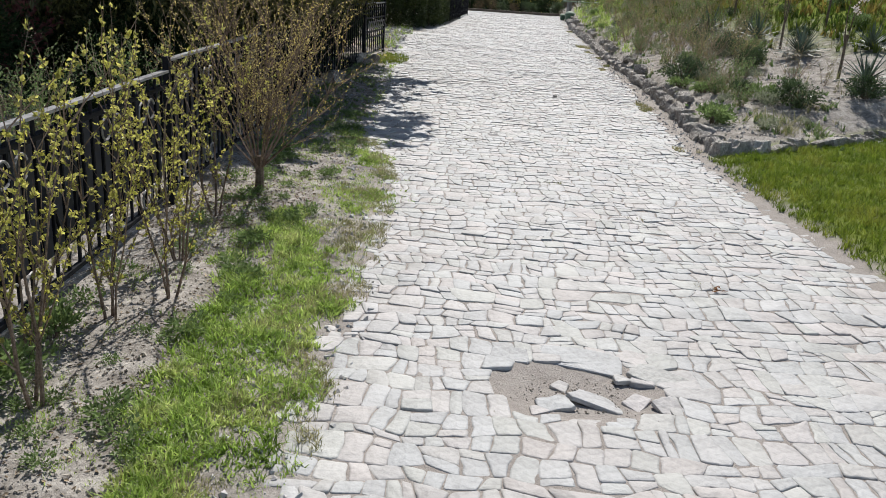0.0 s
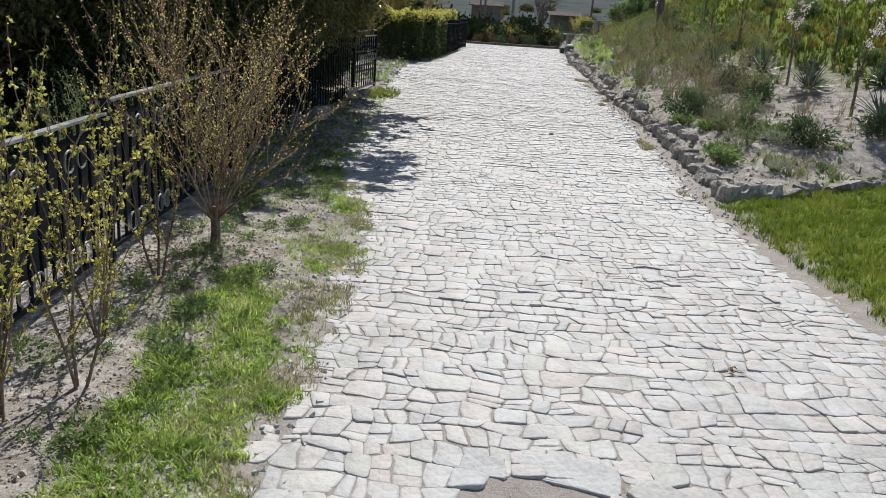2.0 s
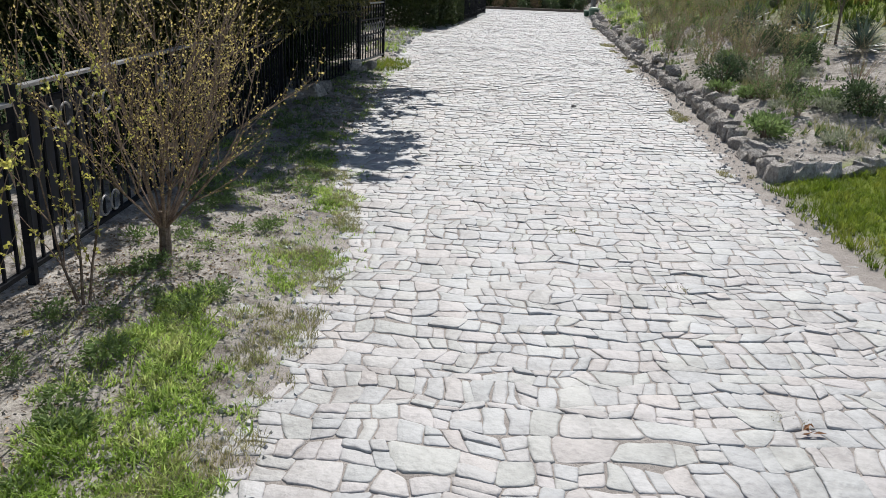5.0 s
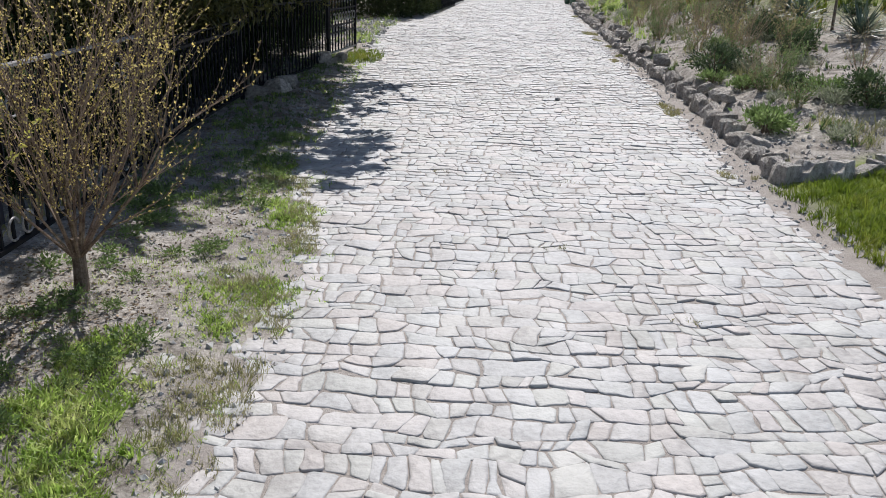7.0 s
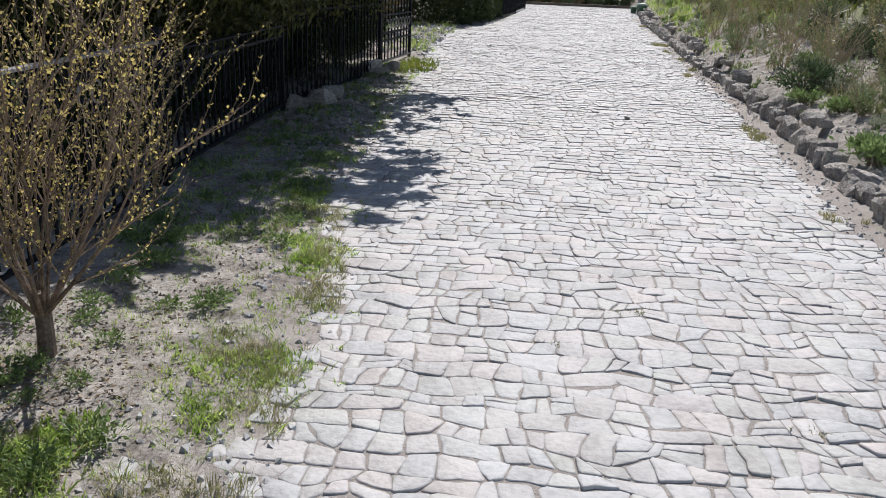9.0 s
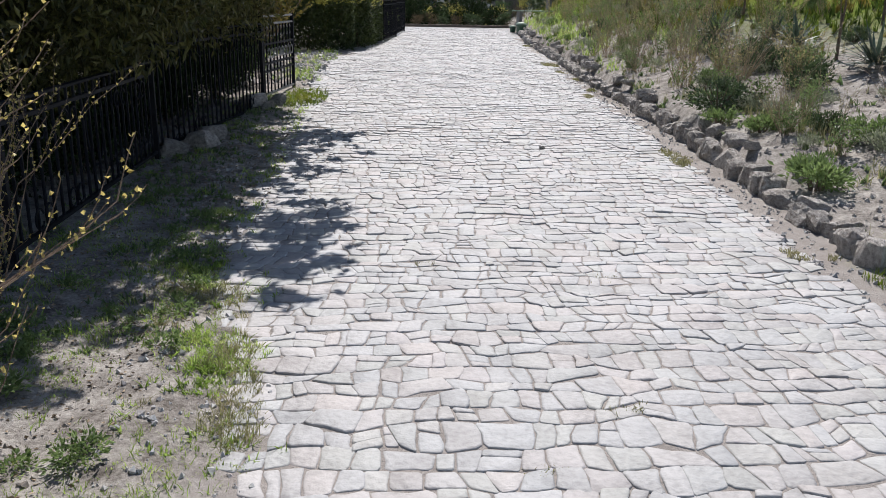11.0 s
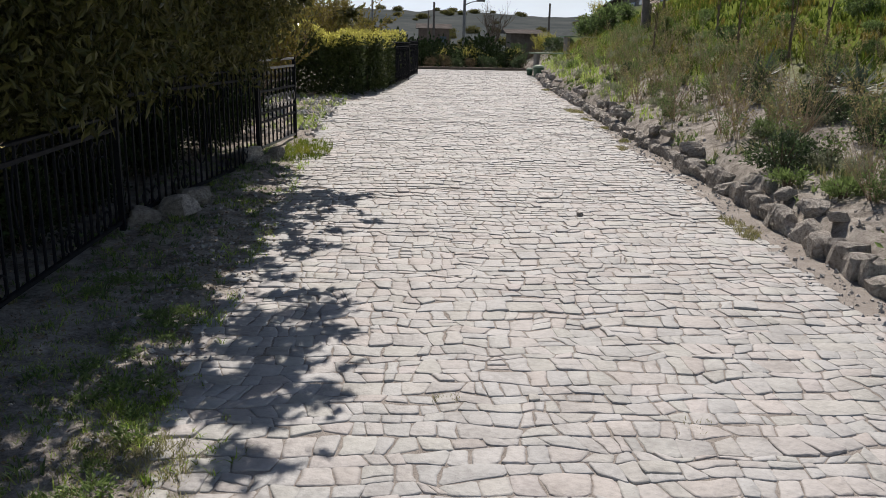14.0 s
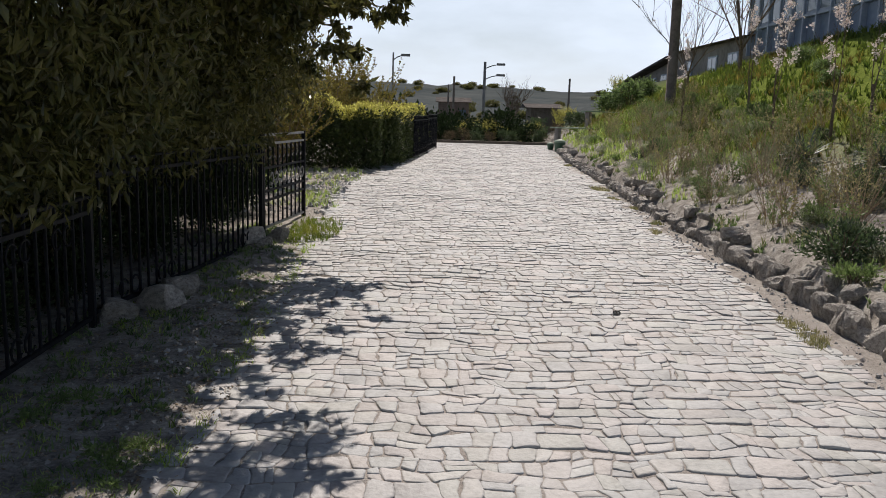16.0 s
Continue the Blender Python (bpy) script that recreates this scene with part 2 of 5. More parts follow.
def land(x, y):
    """Height of the ground sheet."""
    z = road_z(y)
    r = right_edge(y)
    le = left_edge(y)
    z += 0.012 * noise.noise((x * 1.3, y * 1.3, 0))
    if x < le:
        z += 0.03 * noise.noise((x * 3, y * 3, 5)) * smooth(le, le - 0.5, x) + 0.02 * smooth(le, le - 0.3, x)
    if x > r:
        bed = smooth(8.6, 9.7, y - 0.45 * max(0, x - 3.0))
        k = kerb_x(y)
        slope = lerp(y, (9, 11, 18, 26, 60), (0.10, 0.18, 0.34, 0.48, 0.40))
        bank = (1 - smooth(48, 62, y)) * (0.08 + 0.12 * smooth(9, 11.5, y)) * smooth(k - 0.02, k + 0.16, x) + (1 - smooth(48, 62, y)) * slope * max(0, min(x, 10.2) - k - 0.1)
        lawn = 0.05 * smooth(r, r + 0.3, x) + 0.05 * max(0, min(x, 10.2) - r)
        z += lawn * (1 - bed) + bank * bed + 0.04 * noise.noise((x * 2.2, y * 2.2, 9)) * smooth(r, r + 0.5, x)
    if y > 36:
        z -= 1.6 * smooth(36, 60, y) * (1 - smooth(5, 9, x) * (1 - smooth(48, 62, y)))
    d = math.hypot(x, y - 20)
    if d > 90:
        a = math.atan2(x, y - 20) + 10
        ridge = 23.5 + 5 * noise.noise((a * 2.5, 3, 0)) + 2.5 * noise.noise((a * 9, 1, 0)) + 1.2 * noise.noise((a * 45, 7, 0)) + (9 * smooth(9.98, 9.6, a))
        z += ridge * smooth(200, 640, d)
    if broken(x, y) < 1.25:
        z -= 0.02 * smooth(1.25, 0.75, broken(x, y))
    return z


# ---- ground ----
def ground_material():
    m = bpy.data.materials.new("ground")
    m.use_nodes = True
    n, l = m.node_tree.nodes, m.node_tree.links
    b = n["Principled BSDF"]
    b.inputs["Roughness"].default_value, b.inputs["Specular IOR Level"].default_value = 0.95, 0.0
    tc = n.new("ShaderNodeTexCoord")
    pos = tc.outputs["Object"]
    sep = n.new("ShaderNodeSeparateXYZ")
    l.new(pos, sep.inputs[0])

    def noise_node(scale, detail=6.0, rough=0.6):
        k = n.new("ShaderNodeTexNoise")
        k.inputs["Scale"].default_value, k.inputs["Detail"].default_value, k.inputs["Roughness"].default_value = scale, detail, rough
        l.new(pos, k.inputs["Vector"])
        return k.outputs["Fac"]

    def calc(op, a, c=0.0):
        k = n.new("ShaderNodeMath")
        k.operation = op
        for i, v in enumerate((a, c)):
            if isinstance(v, (int, float)):
                k.inputs[i].default_value = v
            else:
                l.new(v, k.inputs[i])
        return k.outputs[0]

    def step(v, a, c):
        k = n.new("ShaderNodeMapRange")
        k.inputs["From Min"].default_value, k.inputs["From Max"].default_value = a, c
        l.new(v, k.inputs["Value"])
        return k.outputs["Result"]

    def colours(fac, cs, lo=0.3, hi=0.7):
        k = n.new("ShaderNodeValToRGB")
        e = k.color_ramp.elements
        e[0].position, e[1].position = lo, hi
        e[0].color, e[1].color = (*cs[0], 1), (*cs[1], 1)
        l.new(fac, k.inputs["Fac"])
        return k.outputs["Color"]

    def blend(fac, a, c):
        k = n.new("ShaderNodeMix")
        k.data_type = "RGBA"
        l.new(fac, k.inputs["Factor"])
        l.new(a, k.inputs["A"])
        l.new(c, k.inputs["B"])
        return k.outputs["Result"]

    big, mid, fine = noise_node(0.9), noise_node(7.0), noise_node(48.0, 8.0, 0.75)
    grain = calc("ADD", calc("MULTIPLY", mid, 0.5), calc("MULTIPLY", fine, 0.5))
    soil = colours(grain, ((0.13, 0.113, 0.098), (0.54, 0.505, 0.46)), 0.38, 0.63)
    sand = colours(grain, ((0.27, 0.243, 0.22), (0.44, 0.405, 0.375)))
    turf = colours(mid, ((0.11, 0.15, 0.03), (0.20, 0.24, 0.06)))
    # scrub colour of the far land, with some blue haze painted in
    far = colours(noise_node(0.03, 10.0, 0.7), ((0.05, 0.062, 0.066), (0.12, 0.13, 0.128)))
    wob = calc("MULTIPLY", calc("SUBTRACT", noise_node(3.0), 0.5), 0.7)
    xw = calc("ADD", sep.outputs["X"], wob)
    on_road = calc("MULTIPLY", step(xw, -0.7, -0.4), step(xw, 3.2, 2.8))
    col = blend(on_road, soil, sand)
    rise = calc("ADD", sep.outputs["Z"], calc("MULTIPLY", wob, 1.2))
    col = blend(calc("MULTIPLY", step(rise, 0.75, 1.3), step(xw, 3.4, 4.0)), col, turf)
    lawn = calc("MULTIPLY", step(xw, 2.75, 2.95), step(calc("SUBTRACT", sep.outputs["Y"], calc("MULTIPLY", xw, 0.45)), 7.7, 7.4))
    col = blend(lawn, col, turf)
    away = step(sep.outputs["Y"], 37.0, 45.0)
    col = blend(away, col, far)
    l.new(col, b.inputs["Base Color"])
    bp = n.new("ShaderNodeBump")
    bp.inputs["Strength"].default_value, bp.inputs["Distance"].default_value = 0.8, 0.03
    l.new(grain, bp.inputs["Height"])
    l.new(bp.outputs["Normal"], b.inputs["Normal"])
    return m


def graded(lo, hi, step, reach):
    """Even steps from lo to hi, then growing ones out to the reach on both sides."""
    mid = list(np.arange(lo, hi + step / 2, step))
    out, d, a, c = [], step, [lo], [hi]
    while a[-1] > -reach:
        d *= 1.085
        a.append(a[-1] - d)
        c.append(c[-1] + d)
    return a[:0:-1] + mid + c[1:]


def build_ground():
    xs, ys = graded(-2.4, 6.0, 0.1, 900), graded(0.8, 17.0, 0.1, 900)
    s = Shell()
    s.v = [(x, y, land(x, y)) for y in ys for x in xs]
    w = len(xs)
    s.f = [(j * w + i, j * w + i + 1, (j + 1) * w + i + 1, (j + 1) * w + i) for j in range(len(ys) - 1) for i in range(w - 1)]
    g = part("ground", s, ground_material(), smooth=True)
    return tagged(g, "pale dry earth running into grass and far hills", "ground", kind="structure")


GROUND = build_ground()


# ---- boundary fence ----
def ring(cx, cz, rx, rz, r, y=0.0, a0=0.0, a1=6.2832, n=14):
    pts = [(cx + rx * math.cos(a0 + (a1 - a0) * i / n), y, cz + rz * math.sin(a0 + (a1 - a0) * i / n)) for i in range(n + 1)]
    return Shell().tube(pts, [r] * (n + 1), 5)


def bar(x, z0, z1, r):
    return Shell().box(x - r, x + r, -r, r, z0, z1)


M_SHEET = material("navy_sheet", [(0.014, 0.017, 0.032), (0.024, 0.028, 0.052)], 3, 0.5, 0.1)


def fence_panel(p, q, high=1.05, sheet=0.0):
    """One run of railing from p to q, its post at q: rails, pickets, an oval and scrolls."""
    zp, zq = land(*p), land(*q)
    n = math.hypot(q[0] - p[0], q[1] - p[1])
    f = thing("iron_fence", p[0], p[1], min(zp, zq) + 0.01, "black wrought iron railing fence with oval ornament in bare soil", "fence", "railings along the path", math.degrees(math.atan2(q[1] - p[1], q[0] - p[0])))
    part("post", Shell().box(n - 0.02, n + 0.02, -0.02, 0.02, -0.1, high + 0.08), M_IRON, f)
    part("post_cap", Shell().box(n - 0.026, n + 0.026, -0.026, 0.026, high + 0.08, high + 0.09), M_IRON, f)
    a, b = 0.035, n - 0.035
    # runs in the sun get the pale lit iron, shaded runs stay black
    part("top_rail", Shell().box(a, b, -0.024, 0.024, high - 0.012, high + 0.004), M_IRON_LIT if sheet else M_IRON, f, "top rail with sunlight put into its pale grey" if sheet else "")
    part("middle_rail", Shell().box(a, b, -0.012, 0.012, high - 0.115, high - 0.09), M_IRON, f)
    part("bottom_rail", Shell().box(a, b, -0.014, 0.014, 0.07, 0.095), M_IRON, f)
    if sheet:
        part("backing_sheet", Shell().box(0.05, n * sheet, 0.03, 0.036, 0.2, high - 0.09), M_SHEET, f, "dark navy sheet behind the bars")
    k = int(n / 0.125)
    picket = bar(0, 0.095, high - 0.012, 0.0075).mesh("picket", M_IRON)
    for i in range(1, k):
        part("picket", picket, None, f, at=pose(n * i / k, 0, 0))
    part("oval_ornament", ring(n / 2, 0.56, 0.17, 0.3, 0.008, 0.014), M_IRON, f)
    scroll = ring(0, 0, 0.06, 0.06, 0.007, -0.014, 0.4, 5.8).mesh("scroll", M_IRON_LIT if sheet else M_IRON)
    for x in (0.12, 0.17, 0.3, 0.35, 0.65, 0.7, 0.83, 0.88):
        for z in (0.17, high - 0.2):
            part("scroll", scroll, None, f, at=pose(n * x, 0, z))
    return f


POSTS = [(-1.80, -0.8), (-1.84, 2.35), (-1.93, 5.58), (-2.0, 8.55), (-2.07, 11.6), (-1.62, 14.8)]
for i in range(5):
    fence_panel(POSTS[i], POSTS[i + 1], (0.92, 0.92, 0.99, 0.87, 1.07)[i], (0.97, 0.97, 0.3, 0, 0)[i])


def open_gate(p, q):
    n = math.hypot(q[0] - p[0], q[1] - p[1])
    g = thing("iron_gate", p[0], p[1], land(*p) + 0.02, "open black wrought iron gate leaf with scrolled bars", "gate", rz=math.degrees(math.atan2(q[1] - p[1], q[0] - p[0])))
    part("hinge_stile", Shell().box(0.04, 0.08, -0.02, 0.02, 0.05, 1.10), M_IRON, g)
    part("lock_stile", Shell().box(n - 0.04, n, -0.02, 0.02, -0.06, 1.06), M_IRON, g)
    for z in (0.08, 0.36, 0.46, 0.70, 0.95, 1.04):
        part("rail", Shell().box(0.08, n - 0.04, -0.013, 0.013, z - 0.012, z + 0.012), M_IRON_LIT if z > 0.9 or z < 0.1 else M_IRON, g)
    upright = bar(0, 0.08, 0.96, 0.008).mesh("upright", M_IRON)
    curl = ring(0, 0, 0.05, 0.06, 0.007, 0.012, 0.5, 5.7).mesh("curl", M_IRON_LIT)
    for i in range(1, 9):
        part("upright", upright, None, g, at=pose(0.08 + (n - 0.12) * i / 9, 0, 0))
        for z in (0.25, 0.58, 0.85):
            if i < 9:
                part("curl", curl, None, g, at=pose(0.08 + (n - 0.12) * (i + 0.5) / 9, 0, z, 0, 0, 180 if z == 0.58 else 0))
    return g


open_gate(POSTS[5], (-1.42, 16.4))


# ---- stones ----
def rock_mesh(seed, flat=1.0):
    bm = bmesh.new()
    bmesh.ops.create_icosphere(bm, subdivisions=2, radius=0.5)
    for v in bm.verts:
        p = v.co.copy()
        k = 1 + 0.8 * noise.noise(p * 1.9 + Vector((seed * 7.3, 0, 0))) + 0.28 * noise.noise(p * 5 + Vector((0, seed * 3.1, 0)))
        v.co = p * k
        for ax in range(3):
            v.co[ax] = max(-0.36, min(0.36, v.co[ax]))
        v.co.z *= flat
    me = bpy.data.meshes.new("rock")
    bm.to_mesh(me)
    bm.free()
    me.materials.append(M_ROCK)
    return me


ROCKS = [rock_mesh(i) for i in range(10)]
kerb = tagged(new("stone_border"), "low border of rough grey field stones edging the flower bed", "border", kind="structure")


def lay_rock(x, y, z, sx, sy, sz, parent, rz=None):
    return part("rock", random.choice(ROCKS), None, parent, at=pose(x, y, z, rnd(-18, 18), rnd(-18, 18), rnd(0, 360) if rz is None else rz) @ Matrix.Diagonal((sx / 0.72, sy / 0.72, sz / 0.72, 1)))


random.seed(5)
y = 8.62
while y < 31:
    w = rnd(0.11, 0.26) * (1 if y < 15 else 0.85)
    h = rnd(0.12, 0.23) * (1 if y < 15 else 0.8)
    x = kerb_x(y)
    lay_rock(x + rnd(-0.03, 0.05), y + w / 2, road_z(y) + h * 0.32, rnd(0.13, 0.22), w * 1.12, h, kerb, rnd(-15, 15))
    if rnd(0, 1) < 0.22:
        lay_rock(x + rnd(0.06, 0.15), y + rnd(0, w), land(x + 0.15, y) + rnd(0.0, 0.04), rnd(0.1, 0.22), rnd(0.1, 0.26), rnd(0.05, 0.14), kerb)
    y += w * 0.92
x = 2.78
while x < 8:
    w = rnd(0.12, 0.26)
    yy = 8.62 + 0.45 * max(0, x - 3.0) + (0.05 if x < 3.1 else rnd(-0.06, 0.06))
    lay_rock(x + w / 2, yy, land(x + w / 2, yy - 0.1) + 0.03, w * 1.1, rnd(0.12, 0.2), rnd(0.07, 0.13) if x > 3.2 else 0.22, kerb, rnd(10, 40))
    x += w * 0.95

loose = tagged(new("field_stones"), "grey boulders lying in the shade under the fence", "stones")
for x, y, s in ((-1.82, 12.15, 0.30), (-1.74, 12.45, 0.26), (-1.68, 14.5, 0.26), (-1.44, 14.75, 0.22), (-1.5, 14.35, 0.16), (-2.0, 11.8, 0.24)):
    lay_rock(x, y, land(x, y) + s * 0.22, s, s * 0.8, s * 0.62, loose)


chip = tagged(new("dark_stone"), "small dark stone lying loose on the paving", "stone")
lay_rock(1.5, 12.25, road_z(12.25) + 0.014, 0.08, 0.05, 0.03, chip)


# ---- paving ----
def outline(corners):
    """Corners with a wavering middle point on each side."""
    out = []
    n = len(corners)
    for i in range(n):
        a, b = Vector(corners[i]), Vector(corners[(i + 1) % n])
        d = b - a
        out.append(a + d * rnd(0.03, 0.16))
        out.append(a + d * rnd(0.84, 0.97))
        if d.length > 0.12:
            out.insert(-1, a + d * rnd(0.35, 0.65) + Vector((-d.y, d.x)) * rnd(-0.06, 0.06))
    return out


def stone(shell, corners, zf, gap, tilt=0.015, lift=0.0, thick=0.05, centre=None):
    """One paving stone: sides, a worn edge and a hewn, uneven top."""
    pts = outline(corners)
    c = sum(pts, Vector((0, 0))) / len(pts)
    tx, ty = rnd(-tilt, tilt), rnd(-tilt, tilt)
    dz = lift + (rnd(-0.0015, 0.0015) if rnd(0, 1) < 0.8 else rnd(0.001, 0.007))
    o = centre or (0, 0, 0)
    n = len(pts)
    base = zf(c.x, c.y) + dz
    worn = rnd(0.003, 0.009)
    rings = []
    for inset, h, hewn in ((gap, -thick, 0), (gap, -0.0055, 0), (gap + worn * 0.4, -0.0016, 0.0015), (gap + worn * 1.6, 0.0, 0.003)):
        for p in pts:
            d = p - c
            q = c + d * max(0.3, 1 - inset / max(0.03, d.length))
            rough = hewn * (noise.noise((q.x * 15 + 40, q.y * 15, 4)) + 0.6 * noise.noise((q.x * 41, q.y * 41 + 9, 2))) if hewn else 0
            rings.append((q.x - o[0], q.y - o[1], base + (q.x - c.x) * tx + (q.y - c.y) * ty + h + rough - o[2]))
    rings.append((c.x - o[0], c.y - o[1], base + rnd(-0.001, 0.003) - o[2]))
    faces = [(r * n + i, r * n + (i + 1) % n, (r + 1) * n + (i + 1) % n, (r + 1) * n + i) for r in range(3) for i in range(n)]
    faces += [(3 * n + i, 3 * n + (i + 1) % n, 4 * n) for i in range(n)]
    shell.add(rings, faces)


def paving_z(x, y):
    return road_z(y) + 0.012 * noise.noise((x * 1.3, y * 1.3, 0)) + 0.0043 + 0.0035 * smooth(13, 19, y)


def lay_paving():
    """Courses across the path, of uneven depth, cut into stones of uneven width."""
    random.seed(11)
    cells, y, k = [], -2.6, 0
    bound = lambda kk, yy, x: yy + 0.05 * noise.noise((x * 1.1, kk * 3.7, 2)) + 0.10 * noise.noise((x * 0.5, yy * 0.25, 7))
    while y < 35:
        h = rnd(0.085, 0.125) if rnd(0, 1) < 0.6 else rnd(0.125, 0.17)
        x, line = left_edge(y) + rnd(-0.42, 0.0), []
        end = right_edge(y) + rnd(-0.12, 0.05) - 0.13 * smooth(7.2, 8.8, y) * (1 - smooth(14, 20, y))
        while x < end:
            line.append(x)
            x += rnd(0.07, 0.135) if rnd(0, 1) < 0.84 else rnd(0.135, 0.23)
        line.append(x)
        top = [v + rnd(-0.028, 0.028) for v in line]
        for i in range(len(line) - 1):
            a, b = line[i], line[i + 1]
            c = [(a, bound(k, y, a)), (b, bound(k, y, b)), (top[i + 1], bound(k + 1, y + h, top[i + 1])), (top[i], bound(k + 1, y + h, top[i]))]
            c = [(px + 0.06 * noise.noise((px * 5, py * 5, 3)) + rnd(-0.006, 0.006), py + 0.075 * noise.noise((px * 5.5, py * 5, 8)) + rnd(-0.006, 0.006)) for px, py in c]
            if h > 0.12 and b - a < 0.15 and rnd(0, 1) < 0.35:
                t = rnd(0.35, 0.65)
                l0, r0 = [tuple(Vector(c[0]).lerp(Vector(c[3]), t + rnd(-0.12, 0.12))), tuple(Vector(c[1]).lerp(Vector(c[2]), t + rnd(-0.12, 0.12)))]
                cells += [[c[0], c[1], r0, l0], [l0, r0, c[2], c[3]]]
            elif b - a > 0.11 and rnd(0, 1) < 0.25:
                t = rnd(0.35, 0.65)
                p0, p1 = tuple(Vector(c[0]).lerp(Vector(c[1]), t)), tuple(Vector(c[3]).lerp(Vector(c[2]), t + rnd(-0.15, 0.15)))
                cells += [[c[0], p0, p1, c[3]], [p0, c[1], c[2], p1]]
            else:
                cells.append(c)
        y += h
        k += 1
    road = tagged(new("path"), "path paved with pale uneven quarried stone", "path", kind="structure")
    rest, near = Shell(), []
    for c in cells:
        m = sum((Vector(p) for p in c), Vector((0, 0))) / len(c)
        if broken(m.x, m.y) < 1.0:
            continue
        if rnd(0, 1) < 0.85 * smooth(left_edge(m.y) + 0.12, left_edge(m.y) - 0.28, m.x):
            continue
        if 2.5 < m.y < 3.7 and -0.1 < m.x < 1.9:
            near.append((m, c))
        else:
            stone(rest, c, paving_z, rnd(0.0002, 0.0032), lift=-0.006 if m.x > right_edge(m.y) - 0.1 else 0)
    tagged(part("paving", rest, M_STONE, road, smooth=True), kind="stuff")
    for m, c in near:
        s = Shell()
        o = (m.x, m.y, paving_z(m.x, m.y))
        stone(s, c, paving_z, rnd(0.0002, 0.0032), centre=o)
        part("paving_stone", s, M_STONE, road, smooth=True, at=pose(*o))
    for x, y, rz, w, d, ax, ay in ((0.50, 3.05, 12, 0.16, 0.10, 6, -8), (0.68, 3.10, -18, 0.26, 0.15, -9, 8), (0.99, 3.03, -65, 0.2, 0.12, 5, 14), (0.66, 3.47, -14, 0.42, 0.17, 7, 0), (1.02, 3.33, -28, 0.32, 0.13, 9, 6), (0.34, 3.47, -8, 0.2, 0.13, 8, -4), (0.83, 3.30, 20, 0.1, 0.08, 5, 5), (0.62, 2.88, 3, 0.26, 0.1, -3, 0), (0.93, 3.52, -22, 0.2, 0.14, 4, 4), (0.42, 2.98, 30, 0.11, 0.09, -4, 5), (0.86, 3.12, 48, 0.14, 0.09, 6, -6), (0.55, 3.22, -30, 0.09, 0.07, 4, 8), (0.78, 2.93, 10, 0.12, 0.08, -5, 3)):
        s = Shell()
        stone(s, [(-w / 2, -d / 2 + rnd(-0.02, 0.02)), (w / 2, -d / 2 + rnd(-0.02, 0.02)), (w / 2 - rnd(0, 0.05), d / 2), (-w / 2 + rnd(0, 0.05), d / 2)], lambda px, py: 0.0, 0.004, 0.02, thick=0.02)
        up = 0.011 if y > 3.25 else -0.004
        tagged(part("paving_stone", s, M_STONE, None, at=pose(x, y, paving_z(x, y) + up - 0.006, ax, ay, rz)), "broken pale paving slab lying loose in the hole", "paving slab", "loose slabs in the broken patch")


lay_paving()


# ---- plants: how they are made ----
rng = np.random.default_rng(4)


def cloud_mesh(name, pts, dirs, length, width, mat):
    """Folded pointed leaves, one at each point along its direction."""
    n = len(pts)
    d = dirs / np.linalg.norm(dirs, axis=1, keepdims=True)
    s = np.cross(d, rng.normal(size=(n, 3)))
    s /= np.linalg.norm(s, axis=1, keepdims=True)
    up = np.cross(s, d)
    ll = (length * rng.uniform(0.6, 1.3, n))[:, None]
    ww = (width * rng.uniform(0.6, 1.3, n))[:, None]
    mid = pts + d * ll * 0.45 + up * ww * 0.25
    v = np.stack([pts, mid + s * ww / 2, pts + d * ll, mid - s * ww / 2], axis=1).reshape(-1, 3)
    k = np.arange(n)[:, None] * 4
    me = bpy.data.meshes.new(name)
    me.from_pydata(v.tolist(), [], np.concatenate([k + [0, 1, 2], k + [0, 2, 3]]).tolist())
    me.materials.append(mat)
    me.update()
    return me


def lumpy(n, r, h, clumps, spread=0.28, low=0.0):
    """Points in clumps over a rounded bush of radius r and height h, standing on z = 0."""
    c = rng.normal(size=(clumps, 3))
    c /= np.linalg.norm(c, axis=1, keepdims=True)
    c *= rng.uniform(0.45, 0.85, (clumps, 1))
    p = c[rng.integers(0, clumps, n)] + rng.normal(size=(n, 3)) * spread * rng.uniform(0.4, 1.0, (n, 1))
    out = p + rng.normal(size=(n, 3)) * 0.5
    p = p * [r, r, h / 2] + [0, 0, h / 2]
    p[:, 2] = np.maximum(p[:, 2], low + rng.uniform(0, 0.08, n))
    return p, out


def bush(name, r, h, mat, n, leaf, wide, label, group, clumps=40, upward=0.3, woody=True):
    b = thing(name, 0, 0, 0, label, "bush", group)
    st = Shell()
    for i in range(9):
        a = i * 2.4
        st.tube([(0.03 * math.cos(a), 0.03 * math.sin(a), -0.05), (r * 0.3 * math.cos(a), r * 0.3 * math.sin(a), h * 0.35), (r * 0.6 * math.cos(a), r * 0.6 * math.sin(a), h * 0.75)], [0.012 + 0.01 * r, 0.008, 0.003], 4)
    if woody:
        part("branchwork", st, M_BARK, b)
    p, d = lumpy(n, r, h, clumps)
    d[:, 2] += upward
    part("foliage", cloud_mesh("foliage", p, d, leaf, wide, mat), None, b)
    return b


